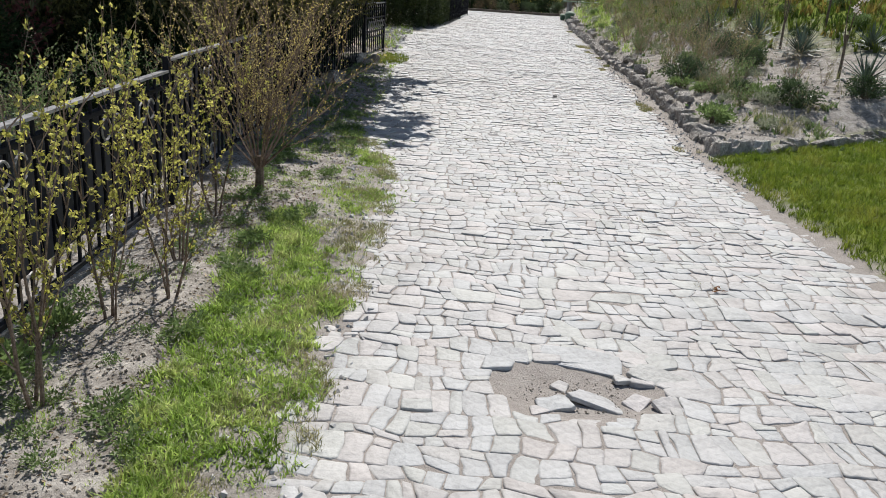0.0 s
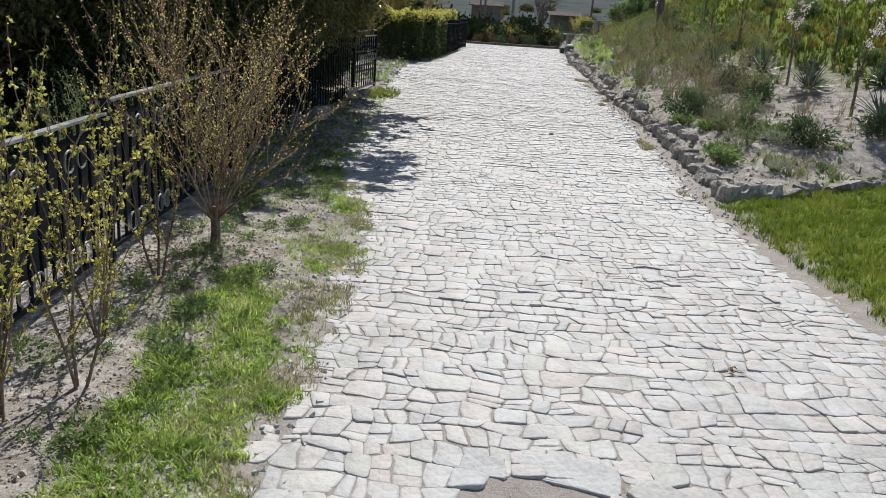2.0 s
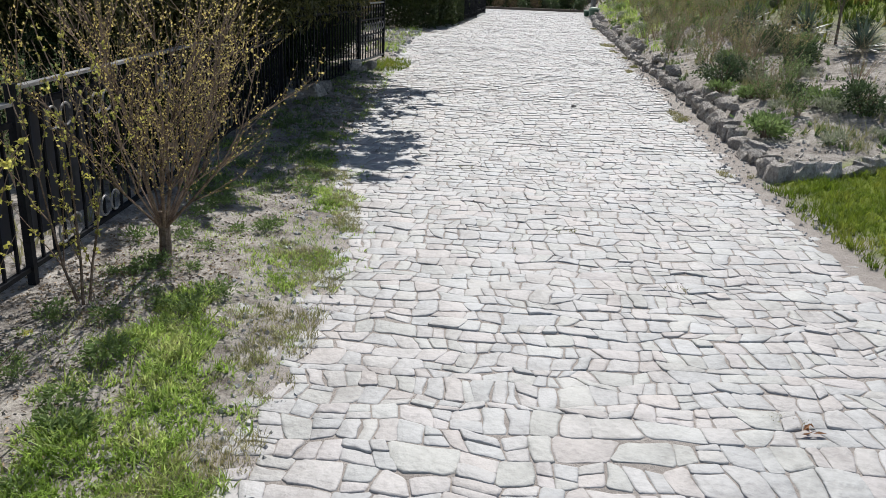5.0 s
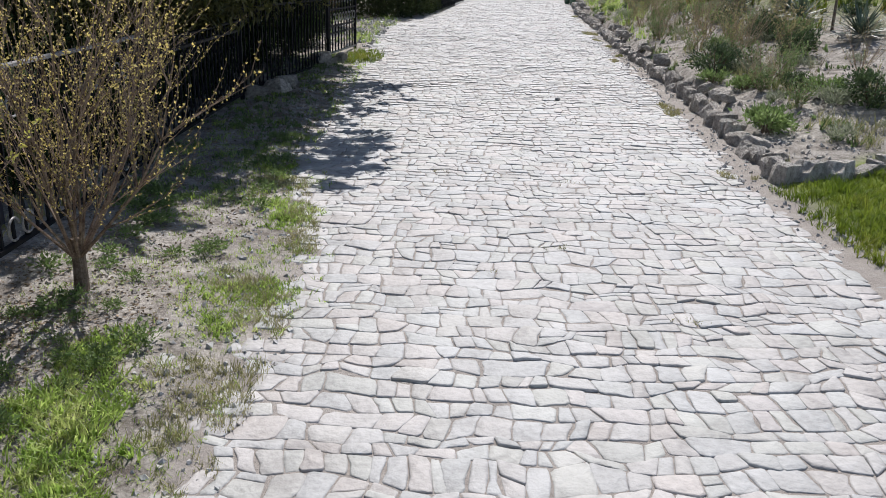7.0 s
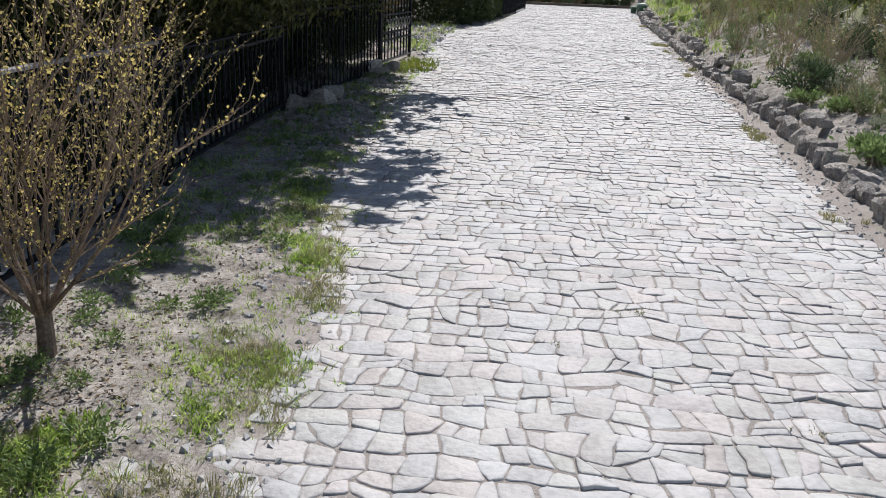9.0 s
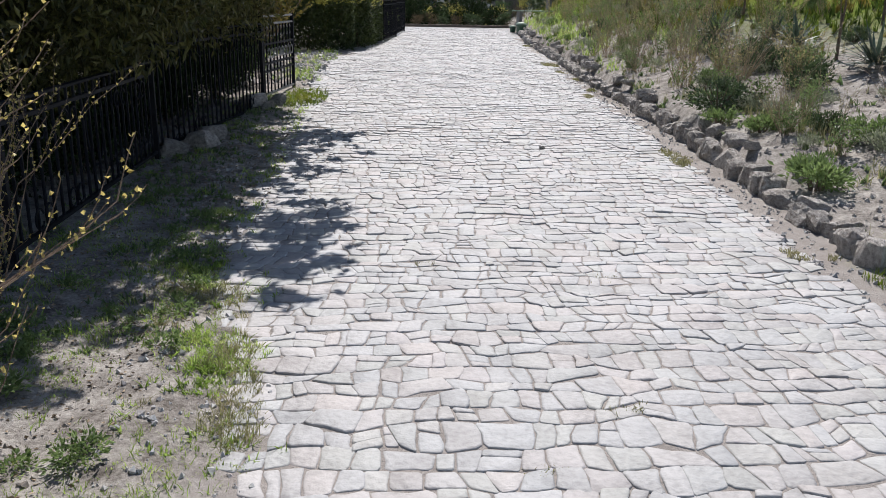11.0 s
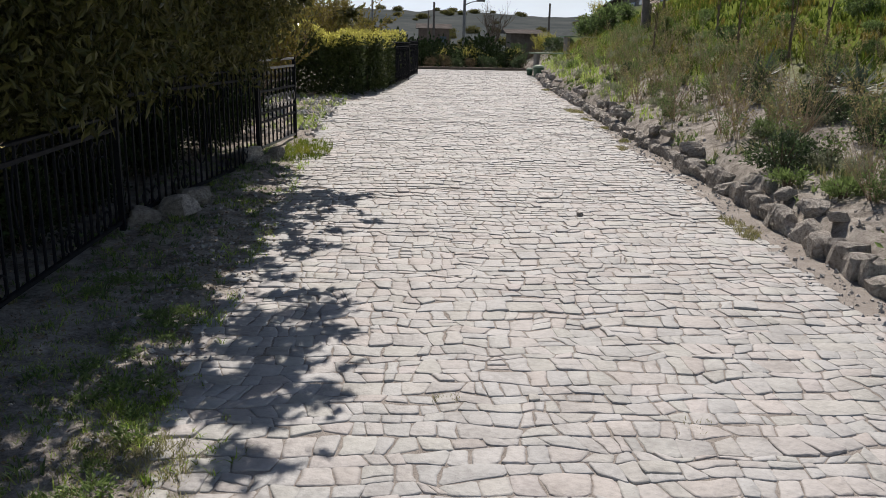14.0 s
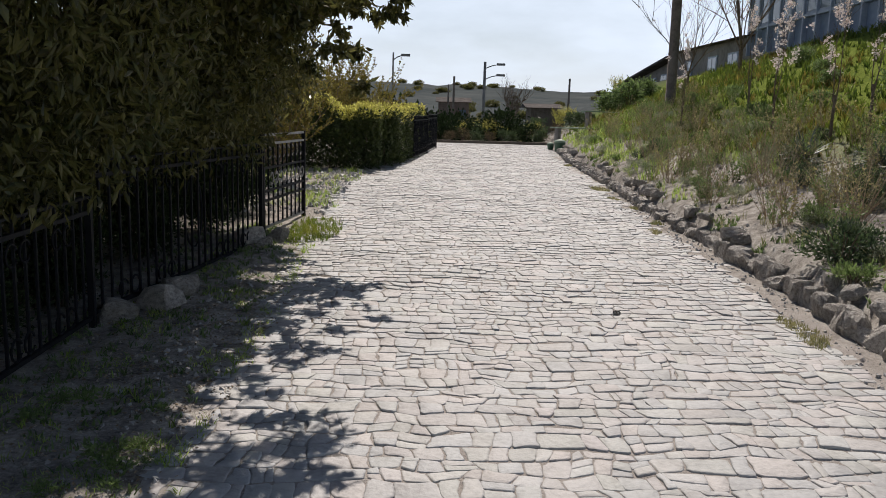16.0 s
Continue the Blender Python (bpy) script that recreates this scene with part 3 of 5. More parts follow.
def grow(shell, buds, p, d, length, r, level, levels, split, wild):
    """One stem that bends as it rises and sends out side twigs; buds collects points for leaves."""
    pts, radii = [p.copy()], [r]
    steps = 4
    for i in range(steps):
        d = (d + Vector((rnd(-wild, wild), rnd(-wild, wild), rnd(-wild * 0.3, wild)))).normalized()
        p = p + d * (length / steps)
        pts.append(p.copy())
        radii.append(r * (1 - 0.8 * (i + 1) / steps))
        if level < levels:
            for _ in range(split[level]):
                side = (d + Vector((rnd(-1, 1), rnd(-1, 1), rnd(-0.2, 0.6))) * 0.75).normalized()
                grow(shell, buds, p.copy(), side, length * rnd(0.3, 0.55), r * 0.5, level + 1, levels, split, wild)
    shell.tube(pts, [max(0.0013, q) for q in radii], 5 if level == 0 else 3)
    if level > 0 or levels == 0:
        for i in range(1, len(pts)):
            for _ in range(2):
                buds.append((pts[i - 1].lerp(pts[i], rnd(0, 1)), d.copy()))


def stemmed(name, label, category, group, height, stems, lean, levels, split, r, leaf, wide, mat, per_bud=1, trunk=0.0, wood=None, wild=0.16, flowers=None, single=False, trunk_r=1.0):
    t = thing(name, 0, 0, 0, label, category, group)
    sh, buds = Shell(), []
    base = Vector((0, 0, trunk))
    if trunk:
        part("trunk", Shell().tube([(0, 0, -0.08), (0.005, 0, trunk * 0.5), (0, 0.006, trunk + 0.04)], [max(0.038, r * 2.2) * trunk_r, max(0.032, r * 2) * trunk_r, max(0.03, r * 2) * trunk_r], 8), M_BARK, t)
    for i in range(stems):
        a = i * 2.4 + rnd(-0.3, 0.3)
        k = lean * math.sqrt((i + 0.5) / stems)
        grow(sh, buds, base + Vector((0.02 * math.cos(a), 0.02 * math.sin(a), -0.05)), Vector((math.cos(a) * k, math.sin(a) * k, 1)).normalized(), (height - trunk) * rnd(0.8, 1.05), r * rnd(0.7, 1.1), 0, levels, split, wild)
        if single:
            part("stem", sh, wood or M_TWIG, t)
            sh = Shell()
    if not single:
        part("branchwork", sh, wood or M_TWIG, t)
    if mat and buds:
        pick = [b for b in buds for _ in range(per_bud)]
        p = np.array([b[0] for b in pick]) + rng.normal(size=(len(pick), 3)) * 0.006
        d = np.array([b[1] for b in pick]) * 0.6 + rng.normal(size=(len(pick), 3)) * 0.7
        part("foliage", cloud_mesh("foliage", p, d, leaf, wide, mat), None, t)
    if flowers:
        tips = [b for b in buds if b[0].z > height * 0.5]
        random.shuffle(tips)
        p = np.array([b[0] for b in tips[:flowers] for _ in range(16)])
        p = p + rng.normal(size=p.shape) * 0.022
        part("blossom", cloud_mesh("blossom", p, rng.normal(size=p.shape), 0.034, 0.03, M_PETAL), None, t, "pale pink blossom")
    return t


def plant(ob, x, y, s=1.0, rz=0.0, first=False, sink=0.0, sz=None):
    m = pose(x, y, land(x, y) - sink, 0, 0, rz) @ Matrix.Diagonal((s, s, sz or s, 1))
    if first:
        ob.matrix_basis = m
        return ob
    return copy_thing(ob, m)


def scatter(kinds, spots, s0=0.8, s1=1.2):
    """Set plants of the given kinds out over the spots, each kind's first one standing for itself."""
    used = set()
    for x, y in spots:
        k = random.choice(kinds)
        plant(k, x, y, rnd(s0, s1), rnd(0, 360), k.name not in used)
        used.add(k.name)


def blades(name, label, n, where, h0, h1, mat, w=0.0022, lean=0.5):
    s, made = Shell(), 0
    while made < n:
        q = where()
        if not q:
            continue
        x, y = q
        z = land(x, y) - 0.004
        for _ in range(6):
            h = rnd(h0, h1) * (1 + 0.7 * noise.noise((x * 4, y * 4, 6)))
            s.blade(x + rnd(-0.02, 0.02), y + rnd(-0.02, 0.02), z, h, rnd(0.6, 1.3) * w, h * rnd(0, lean))
        made += 6
    return tagged(part(name, s, mat), label, "grass", kind="stuff")


# ---- verge beside the fence ----
random.seed(21)


def verge():
    x, y = rnd(-1.5, -0.4), rnd(1.9, 5.7)
    mid = lerp(y, (1.9, 2.6, 4, 5.7), (-0.8, -0.8, -0.85, -1.1))
    k = abs(x - mid) / lerp(y, (1.9, 2.3, 3, 4.2, 5.2, 5.7), (0.12, 0.25, 0.38, 0.36, 0.2, 0.12))
    return (x, y) if k + 0.9 * noise.noise((x * 3.5, y * 3.5, 4)) + 0.3 * noise.noise((x * 11, y * 11, 4)) < rnd(0.6, 1.0) else None


blades("verge_grass", "bright green grass strip beside the stone paving", 16000, verge, 0.02, 0.052, M_GRASS, 0.0042, 1.8)


def dry_verge():
    y = rnd(2.0, 8.4)
    x = left_edge(y) + rnd(-0.4, 0.06)
    k = noise.noise((x * 3, y * 2.2, 31)) + 0.5 * noise.noise((x * 9, y * 9, 3))
    return (x, y) if k > 0.05 + (0.05 if y < 4 else 0) + rnd(-0.05, 0.1) else None


blades("dry_verge_grass", "thin yellowing grass at the ragged paving edge", 12000, dry_verge, 0.012, 0.045, M_DRYGRASS, 0.002, 1.5)


def thin_verge():
    y = rnd(1.8, 9.5)
    x = left_edge(y) + rnd(-1.25, 0.0)
    return (x, y) if noise.noise((x * 1.8, y * 1.8, 47)) + 0.6 * noise.noise((x * 7, y * 7, 3)) > rnd(-0.35, 0.3) else None


blades("thin_grass", "thin short grass spread over the bare earth", 17000, thin_verge, 0.01, 0.035, M_GRASS, 0.002, 1.6)


def edge_tufts():
    y = rnd(5.6, 9.0)
    x = left_edge(y) - 0.16 + random.gauss(0, 0.13)
    return (x, y) if noise.noise((x * 2.2, y * 2.2, 51)) + 0.5 * noise.noise((x * 9, y * 9, 5)) > rnd(0.0, 0.3) else None


blades("edge_grass", "green grass tufts along the paving edge", 4200, edge_tufts, 0.012, 0.038, M_GRASS, 0.0035, 1.8)


def shade_weeds():
    y = rnd(7.6, 15.8)
    x = rnd(-2.0, left_edge(y) + 0.1)
    return (x, y) if noise.noise((x * 2.6, y * 2.6, 13)) > 0.1 else None


blades("shade_grass", "weedy grass in the shade beside the fence", 3600, shade_weeds, 0.02, 0.055, M_GRASS, 0.003, 1.4)


def leafy_weeds():
    y = rnd(7.5, 15.6)
    x = rnd(-2.3, left_edge(y) - 0.05)
    return (x, y) if noise.noise((x * 2.1, y * 2.1, 17)) + 0.5 * noise.noise((x * 8, y * 8, 9)) > rnd(-0.4, 0.12) else None


# real weeds, spread further to darken the verge in the tree's shade
blades("leafy_weeds", "low dark leafy weeds under the tree beside the fence", 5400, leafy_weeds, 0.015, 0.045, M_LEAF_GREEN, 0.006, 1.5)


def gate_grass():
    a, r = rnd(0, 6.28), rnd(0, 1) ** 0.6
    return -1.15 + 0.28 * r * math.cos(a), 15.4 + 0.9 * r * math.sin(a)


blades("gate_grass", "sunlit grass tussock at the foot of the gate", 2000, gate_grass, 0.03, 0.09, M_LAWN, 0.003, 0.9)


def joint_weeds():
    y = rnd(8.8, 26)
    x = right_edge(y) + 0.06 - rnd(0, 0.3)
    return (x, y) if noise.noise((x * 2.0, y * 1.3, 71)) > 0.22 else None


blades("kerb_weeds", "sparse yellow-green weeds at the foot of the stone border", 4500, joint_weeds, 0.015, 0.05, M_DRYGRASS, 0.003, 0.9)


def bed_weeds():
    y = rnd(8.8, 26)
    x = right_edge(y) + 0.28 + rnd(0, 1.7)
    return (x, y) if noise.noise((x * 1.7, y * 1.7, 83)) + 0.6 * noise.noise((x * 6, y * 6, 85)) > rnd(0.05, 0.45) else None


blades("bed_weeds", "low leafy weeds on the dry bed behind the border", 4200, bed_weeds, 0.03, 0.09, M_LEAF_GREEN, 0.010, 1.3)
blades("bed_straw", "withered brown weeds on the dry bed behind the border", 4200, bed_weeds, 0.04, 0.16, M_DRYGRASS, 0.003, 1.2)

clods = Shell()
for _ in range(7500):
    y = 1.6 + 10.4 * rnd(0, 1) ** 1.5
    x = lerp(y, (1.6, 4, 9), (-1.45, -1.5, -1.6)) + rnd(-0.42, 0.5)
    if rnd(0, 1) > lerp(y, (1.6, 3.5, 12), (1, 0.7, 0.5)):
        continue
    s = rnd(0.003, 0.011) * (1.8 if rnd(0, 1) < 0.08 else 1)
    z = land(x, y)
    m = pose(x, y, z + s * 0.2, rnd(0, 360), rnd(0, 360), rnd(0, 360))
    clods.add([tuple(m @ Vector((px * s * rnd(0.6, 1.3), py * s * rnd(0.6, 1.3), pz * s * rnd(0.5, 1)))) for px, py, pz in ((1, 0, 0), (-1, 0, 0), (0, 1, 0), (0, -1, 0), (0, 0, 1), (0, 0, -1))],
              [(0, 2, 4), (2, 1, 4), (1, 3, 4), (3, 0, 4), (2, 0, 5), (1, 2, 5), (3, 1, 5), (0, 3, 5)])
M_CLOD = material("earth_clod", [(0.27, 0.235, 0.20), (0.50, 0.46, 0.405)], 20, 0.95, 0.4, per_piece=0.3)
tagged(part("earth_clods", clods, M_CLOD), "crumbly brown earth clods in the planting strip", "soil", kind="stuff")

n = 4200
lit = np.stack([rng.uniform(-2.0, -0.9, n), rng.uniform(2.0, 13, n), np.zeros(n)], axis=1)
near_trunk = rng.normal(size=(900, 3)) * [0.25, 0.3, 0] + [-1.5, 5.6, 0]
lit = np.concatenate([lit, near_trunk, rng.uniform(0, 1, (2600, 3)) * [2.4, 5, 0] + [-4.6, 10.5, 0]])
lit[:, 2] = [land(a, b) + 0.006 for a, b, _ in lit]
ld = rng.normal(size=lit.shape) * [1, 1, 0.12]
tagged(part("leaf_litter", cloud_mesh("leaf_litter", lit, ld, 0.024, 0.012, material("dead_leaf", [(0.20, 0.15, 0.10), (0.38, 0.30, 0.21)], 10, 0.8, 0, per_piece=0.4))), "dry brown leaf litter on the earth", "leaves", kind="stuff")

# ---- young saplings and the vase-shaped shrub ----
random.seed(33)
sap = [stemmed("young_shrub", "young shrub with thin stems and fresh yellow-green leaves", "shrub", "young shrubs along the fence", 1.25, 3, 0.2, 1, (2,), 0.009, 0.021, 0.016, M_LEAF_LIME, 5, single=True),
       stemmed("young_shrub", "young shrub with thin stems and fresh yellow-green leaves", "shrub", "young shrubs along the fence", 1.05, 4, 0.28, 1, (2,), 0.008, 0.021, 0.016, M_LEAF_LIME, 5, single=True)]
for i, (x, y, s) in enumerate(((-1.47, 2.70, 1.0), (-1.54, 3.56, 1.0), (-1.36, 3.86, 0.85), (-1.5, 4.42, 1.0), (-1.55, 5.34, 0.9), (-1.72, 3.1, 0.9))):
    plant(sap[i % 2], x, y, s, i * 67, i < 2)
vase = stemmed("vase_shrub", "vase-shaped shrub with many bare twigs and small yellow buds", "shrub", "", 1.36, 14, 0.98, 2, (3, 1), 0.0095, 0.015, 0.0105, M_LEAF_YELLOW, 1, 0.22, M_TWIG, 0.22, single=True)
plant(vase, -1.43, 6.08, 1.0, 0, True)
thin = stemmed("thin_shrub", "thin bare shrub in the shade of the tree", "shrub", "", 1.1, 9, 0.6, 2, (1, 1), 0.009, 0.022, 0.014, M_LEAF_YELLOW, 1)
plant(thin, -1.85, 7.9, 0.85, 0, True)
M_FRESH = material("fresh_leaf", [(0.13, 0.20, 0.06), (0.24, 0.32, 0.12)], 8, 0.55, 0, per_piece=0.3, through_light=0.4)
weed = bush("verge_weed", 0.10, 0.05, M_FRESH, 150, 0.035, 0.016, "low leafy green weed on bare soil", "weeds in the planting strip", 9, 0.4, False)
for i in range(95):
    y = rnd(2.0, 10.5) if i > 6 else rnd(2.0, 3.2)
    x = rnd(-1.75, -0.95) if i > 6 else rnd(-1.85, -1.5)
    plant(weed, x, y, rnd(0.4, 1.0), rnd(0, 360), i == 0)

# ---- garden behind the fence ----
random.seed(41)
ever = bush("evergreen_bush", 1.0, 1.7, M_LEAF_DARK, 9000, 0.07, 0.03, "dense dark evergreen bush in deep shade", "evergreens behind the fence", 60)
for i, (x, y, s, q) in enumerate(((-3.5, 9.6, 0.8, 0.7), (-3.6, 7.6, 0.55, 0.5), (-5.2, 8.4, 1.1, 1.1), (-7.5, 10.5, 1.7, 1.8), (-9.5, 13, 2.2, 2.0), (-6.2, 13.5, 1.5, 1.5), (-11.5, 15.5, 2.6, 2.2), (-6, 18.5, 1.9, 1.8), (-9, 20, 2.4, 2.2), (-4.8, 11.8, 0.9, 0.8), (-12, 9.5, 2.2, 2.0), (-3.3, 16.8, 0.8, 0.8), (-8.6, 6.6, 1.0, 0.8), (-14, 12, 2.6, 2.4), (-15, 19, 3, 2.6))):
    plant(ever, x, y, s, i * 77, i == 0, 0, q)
# undergrowth added in near-black leaves to deepen the shade behind the railings
under = bush("undergrowth_bush", 0.6, 0.9, M_LEAF_DARK, 4500, 0.06, 0.028, "leafy undergrowth behind the railings, near-black to stand in for shade", "undergrowth behind the fence", 40)
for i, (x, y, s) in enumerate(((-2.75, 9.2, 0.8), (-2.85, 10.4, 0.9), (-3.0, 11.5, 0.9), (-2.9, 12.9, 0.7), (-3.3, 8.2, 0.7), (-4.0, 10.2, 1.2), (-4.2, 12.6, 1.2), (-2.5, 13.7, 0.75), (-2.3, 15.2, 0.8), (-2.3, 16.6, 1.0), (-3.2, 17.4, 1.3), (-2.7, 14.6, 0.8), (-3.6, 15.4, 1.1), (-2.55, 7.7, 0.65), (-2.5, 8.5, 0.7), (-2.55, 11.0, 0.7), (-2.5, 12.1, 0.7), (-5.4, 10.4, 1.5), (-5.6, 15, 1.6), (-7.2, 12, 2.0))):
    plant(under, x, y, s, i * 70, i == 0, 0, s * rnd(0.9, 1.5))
rose = stemmed("red_leaf_shrub", "small shrub with young reddish leaves", "shrub", "", 1.3, 7, 0.6, 2, (1, 1), 0.01, 0.05, 0.03, material("wine_leaf", [(0.16, 0.045, 0.05), (0.3, 0.12, 0.11)], 8, 0.6, 0, per_piece=0.3, through_light=0.3), 2)
plant(rose, -4.9, 8.9, 1.0, 0, True)
plant(rose, -6.6, 9.8, 1.2, 60)
dryb = stemmed("dry_garden_shrub", "bare twiggy brown shrub behind the railings", "shrub", "bare shrubs behind the fence", 0.9, 10, 0.8, 2, (1, 1), 0.007, 0.03, 0.016, M_LEAF_GREEN, 1, 0, M_PALETWIG)
for i, (x, y) in enumerate(((-2.9, 5.4), (-3.4, 6.4), (-4.4, 6.0), (-2.7, 7.0), (-3.9, 4.8), (-5.3, 6.6), (-2.6, 3.9), (-5.8, 7.6), (-3.2, 8.4), (-6.6, 8.2))):
    plant(dryb, x, y, rnd(0.7, 1.1), i * 50, i == 0)


def garden_grass():
    x, y = rnd(-9, -2.1), rnd(2.5, 10)
    return (x, y) if noise.noise((x * 1.2, y * 1.2, 17)) > 0.0 else None


blades("garden_grass", "rough greyish grass behind the fence", 7000, garden_grass, 0.05, 0.16, M_DRYGRASS, 0.005, 0.7)


def big_tree():
    """A spreading tree whose drooping crown overhangs the railings and the path's edge."""
    t = thing("overhanging_tree", -3.7, 12.9, land(-3.7, 12.9), "spreading tree with narrow olive leaves drooping over the fence", "tree")
    o = Vector((-3.7, 12.9, land(-3.7, 12.9)))
    part("trunk", Shell().tube([(0, 0, -0.2), (0.05, 0.03, 0.6), (0.0, 0.1, 1.3), (0.12, 0.05, 2.1)], [0.2, 0.16, 0.15, 0.13], 10), M_BARK, t, smooth=True)
    tips = []
    for i in range(15):
        a = i * 2.4
        reach, up = rnd(1.6, 3.4), rnd(0.5, 2.6)
        e = Vector((math.cos(a) * reach, math.sin(a) * reach * 1.1, 1.9 + up))
        s = Vector((0.05, 0.05, rnd(1.1, 2.1)))
        k = s.lerp(e, 0.5) + Vector((rnd(-0.2, 0.2), rnd(-0.2, 0.2), rnd(0.1, 0.5)))
        limb = part("limb", Shell().tube([s, s.lerp(k, 0.5), k, k.lerp(e, 0.5) + Vector((0, 0, 0.1)), e], [0.07, 0.055, 0.04, 0.025, 0.01], 6), M_BARK, t, smooth=True)
        sh = Shell()
        for _ in range(26):
            b = k.lerp(e, rnd(0, 1))
            q = b + Vector((rnd(-1, 1), rnd(-1, 1), rnd(-0.9, 0.6))) * 0.9
            sh.tube([b, b.lerp(q, 0.5) + Vector((0, 0, 0.12)), q, q + Vector((rnd(-0.1, 0.1), rnd(-0.1, 0.1), -0.35))], [0.011, 0.008, 0.005, 0.002], 3)
            tips.append(q)
        part("twig_spray", sh, M_BARK, limb)
    n = 400000
    cl = rng.normal(size=(620, 3))
    cl = cl / np.linalg.norm(cl, axis=1, keepdims=True) * rng.uniform(0.3, 1.0, (620, 1)) ** 0.6
    p = cl[rng.integers(0, 620, n)] + rng.normal(size=(n, 3)) * 0.075
    p = p * [3.9, 5.2, 2.9] + [-0.5, 0.0, 2.7]
    low = np.maximum(0.55, 0.75 + (p[:, 0] - 1.5) * 0.75)
    front = p[:, 1] + 12.9 - 0.84 * p[:, 2] + 0.3 * np.sin(p[:, 0] * 4)
    p = p[(p[:, 2] > low + 0.2 * np.sin(p[:, 1] * 3.1) + 0.2 * np.sin(p[:, 0] * 5)) & (p[:, 0] < 2.4 + 0.25 * np.sin(p[:, 1] * 2.2)) & (front > 7.0)]
    foot_x = p[:, 0] - 3.7 - 0.1 * p[:, 2] + 0.12 * np.sin(p[:, 1] * 4)
    p = p[(foot_x < -1.4) | ((foot_x < -1.1) & (rng.uniform(0, 1, len(p)) < 0.2))]
    boughs, sprays = [], []
    for i in range(42):
        h = rnd(2.4, 3.9) if i % 2 else rnd(1.95, 3.1)
        foot = rnd(8.5, 10.2) if i % 2 else rnd(10.9, 13.0)
        side = rnd(-1.3, -0.35)
        c = Vector((side + 0.10 * h, foot + 0.83 * h, h)) - o
        for _ in range(4):
            way = rng.normal(size=3) * [1, 0.4, 0.2]
            way = way / np.linalg.norm(way)
            start = np.array(c) + rng.normal(size=3) * [0.22, 0.26, 0.15]
            sprays.append(start + way * rng.uniform(0, rnd(0.12, 0.30), (55, 1)) + rng.normal(size=(55, 3)) * 0.022)
        if i % 3 == 0:
            tw = Vector((1.2, c.y * 0.6, h + 0.1))
            part("bough", Shell().tube([tw, tw.lerp(c, 0.5) + Vector((0, 0, 0.2)), c], [0.025, 0.015, 0.005], 5), M_BARK, t)
    for i in range(150):
        h = rnd(2.3, 3.7)
        foot = rnd(6.95, 14.4)
        c = np.array((rnd(-2.7, -1.42 - 0.06 * max(0, foot - 10.5)) + 0.1 * h, foot + 0.83 * h, h)) - np.array(o)
        for _ in range(10):
            way = rng.normal(size=3) * [1, 0.6, 0.3]
            way = way / np.linalg.norm(way)
            start = c + rng.normal(size=3) * [0.22, 0.24, 0.12]
            sprays.append(start + way * rng.uniform(0, rnd(0.2, 0.45), (60, 1)) + rng.normal(size=(60, 3)) * 0.026)
    p = np.concatenate([p] + boughs)
    p = p[p[:, 0] - 3.7 - 0.1 * p[:, 2] < -0.3 + 0.12 * np.sin(p[:, 1] * 5)]
    dd = rng.normal(size=p.shape) * 0.7 + [0, 0, -0.7]
    part("crown", cloud_mesh("crown", p, dd, 0.09, 0.03, M_LEAF_OLIVE), None, t)
    p = np.concatenate(sprays)
    p = p[p[:, 0] - 3.7 - 0.1 * p[:, 2] < -0.28 + 0.12 * np.sin(p[:, 1] * 5)]
    part("outer_spray", cloud_mesh("outer_spray", p, rng.normal(size=p.shape) * 0.7 + [0, 0, -0.5], 0.095, 0.05, M_LEAF_OLIVE), None, t)


big_tree()

# ---- hedge at the side entrance, and the shrubs behind it ----
random.seed(51)


def hedge(x0, y0, x1, y1, w, h, n, label):
    ln = math.hypot(x1 - x0, y1 - y0)
    t = thing("clipped_hedge", x0, y0, land((x0 + x1) / 2, (y0 + y1) / 2) - 0.03, label, "hedge", "hedges by the side entrance", math.degrees(math.atan2(y1 - y0, x1 - x0)))
    st = Shell()
    for i in range(int(ln / 0.35)):
        x = 0.2 + i * 0.35
        st.tube([(x, rnd(-0.1, 0.1), -0.05), (x + rnd(-0.1, 0.1), rnd(-0.1, 0.1), h * 0.8)], [0.015, 0.006], 4)
    part("branchwork", st, M_BARK, t)
    p = np.stack([rng.uniform(-0.1, ln + 0.1, n), rng.uniform(-0.5, 0.5, n) * w, rng.uniform(0.0, 1, n) ** 0.8 * h], axis=1)
    bump = 0.12 * np.sin(p[:, 0] * 3.7) + 0.1 * np.sin(p[:, 0] * 8.1 + 1)
    p[:, 2] *= 1 + bump * 0.6
    p[:, 1] += 0.1 * np.sin(p[:, 0] * 5 + p[:, 2] * 4)
    d = rng.normal(size=p.shape) + [0, 0, 0.4]
    part("foliage", cloud_mesh("foliage", p, d, 0.075, 0.042, M_LEAF_HEDGE), None, t)
    # shoots along the top, in lime that carries the sunlight there
    k = n // 4
    p = np.stack([rng.uniform(-0.1, ln + 0.1, k), rng.uniform(-0.5, 0.5, k) * w, h * rng.uniform(0.86, 1.1, k)], axis=1)
    p[:, 2] *= 1 + (0.12 * np.sin(p[:, 0] * 3.7) + 0.1 * np.sin(p[:, 0] * 8.1 + 1)) * 0.6
    part("new_growth", cloud_mesh("new_growth", p, rng.normal(size=p.shape) + [0, 0, 1.2], 0.07, 0.04, M_LEAF_LIME), None, t, "yellow-green new shoots with sunlight put into their bright colour")


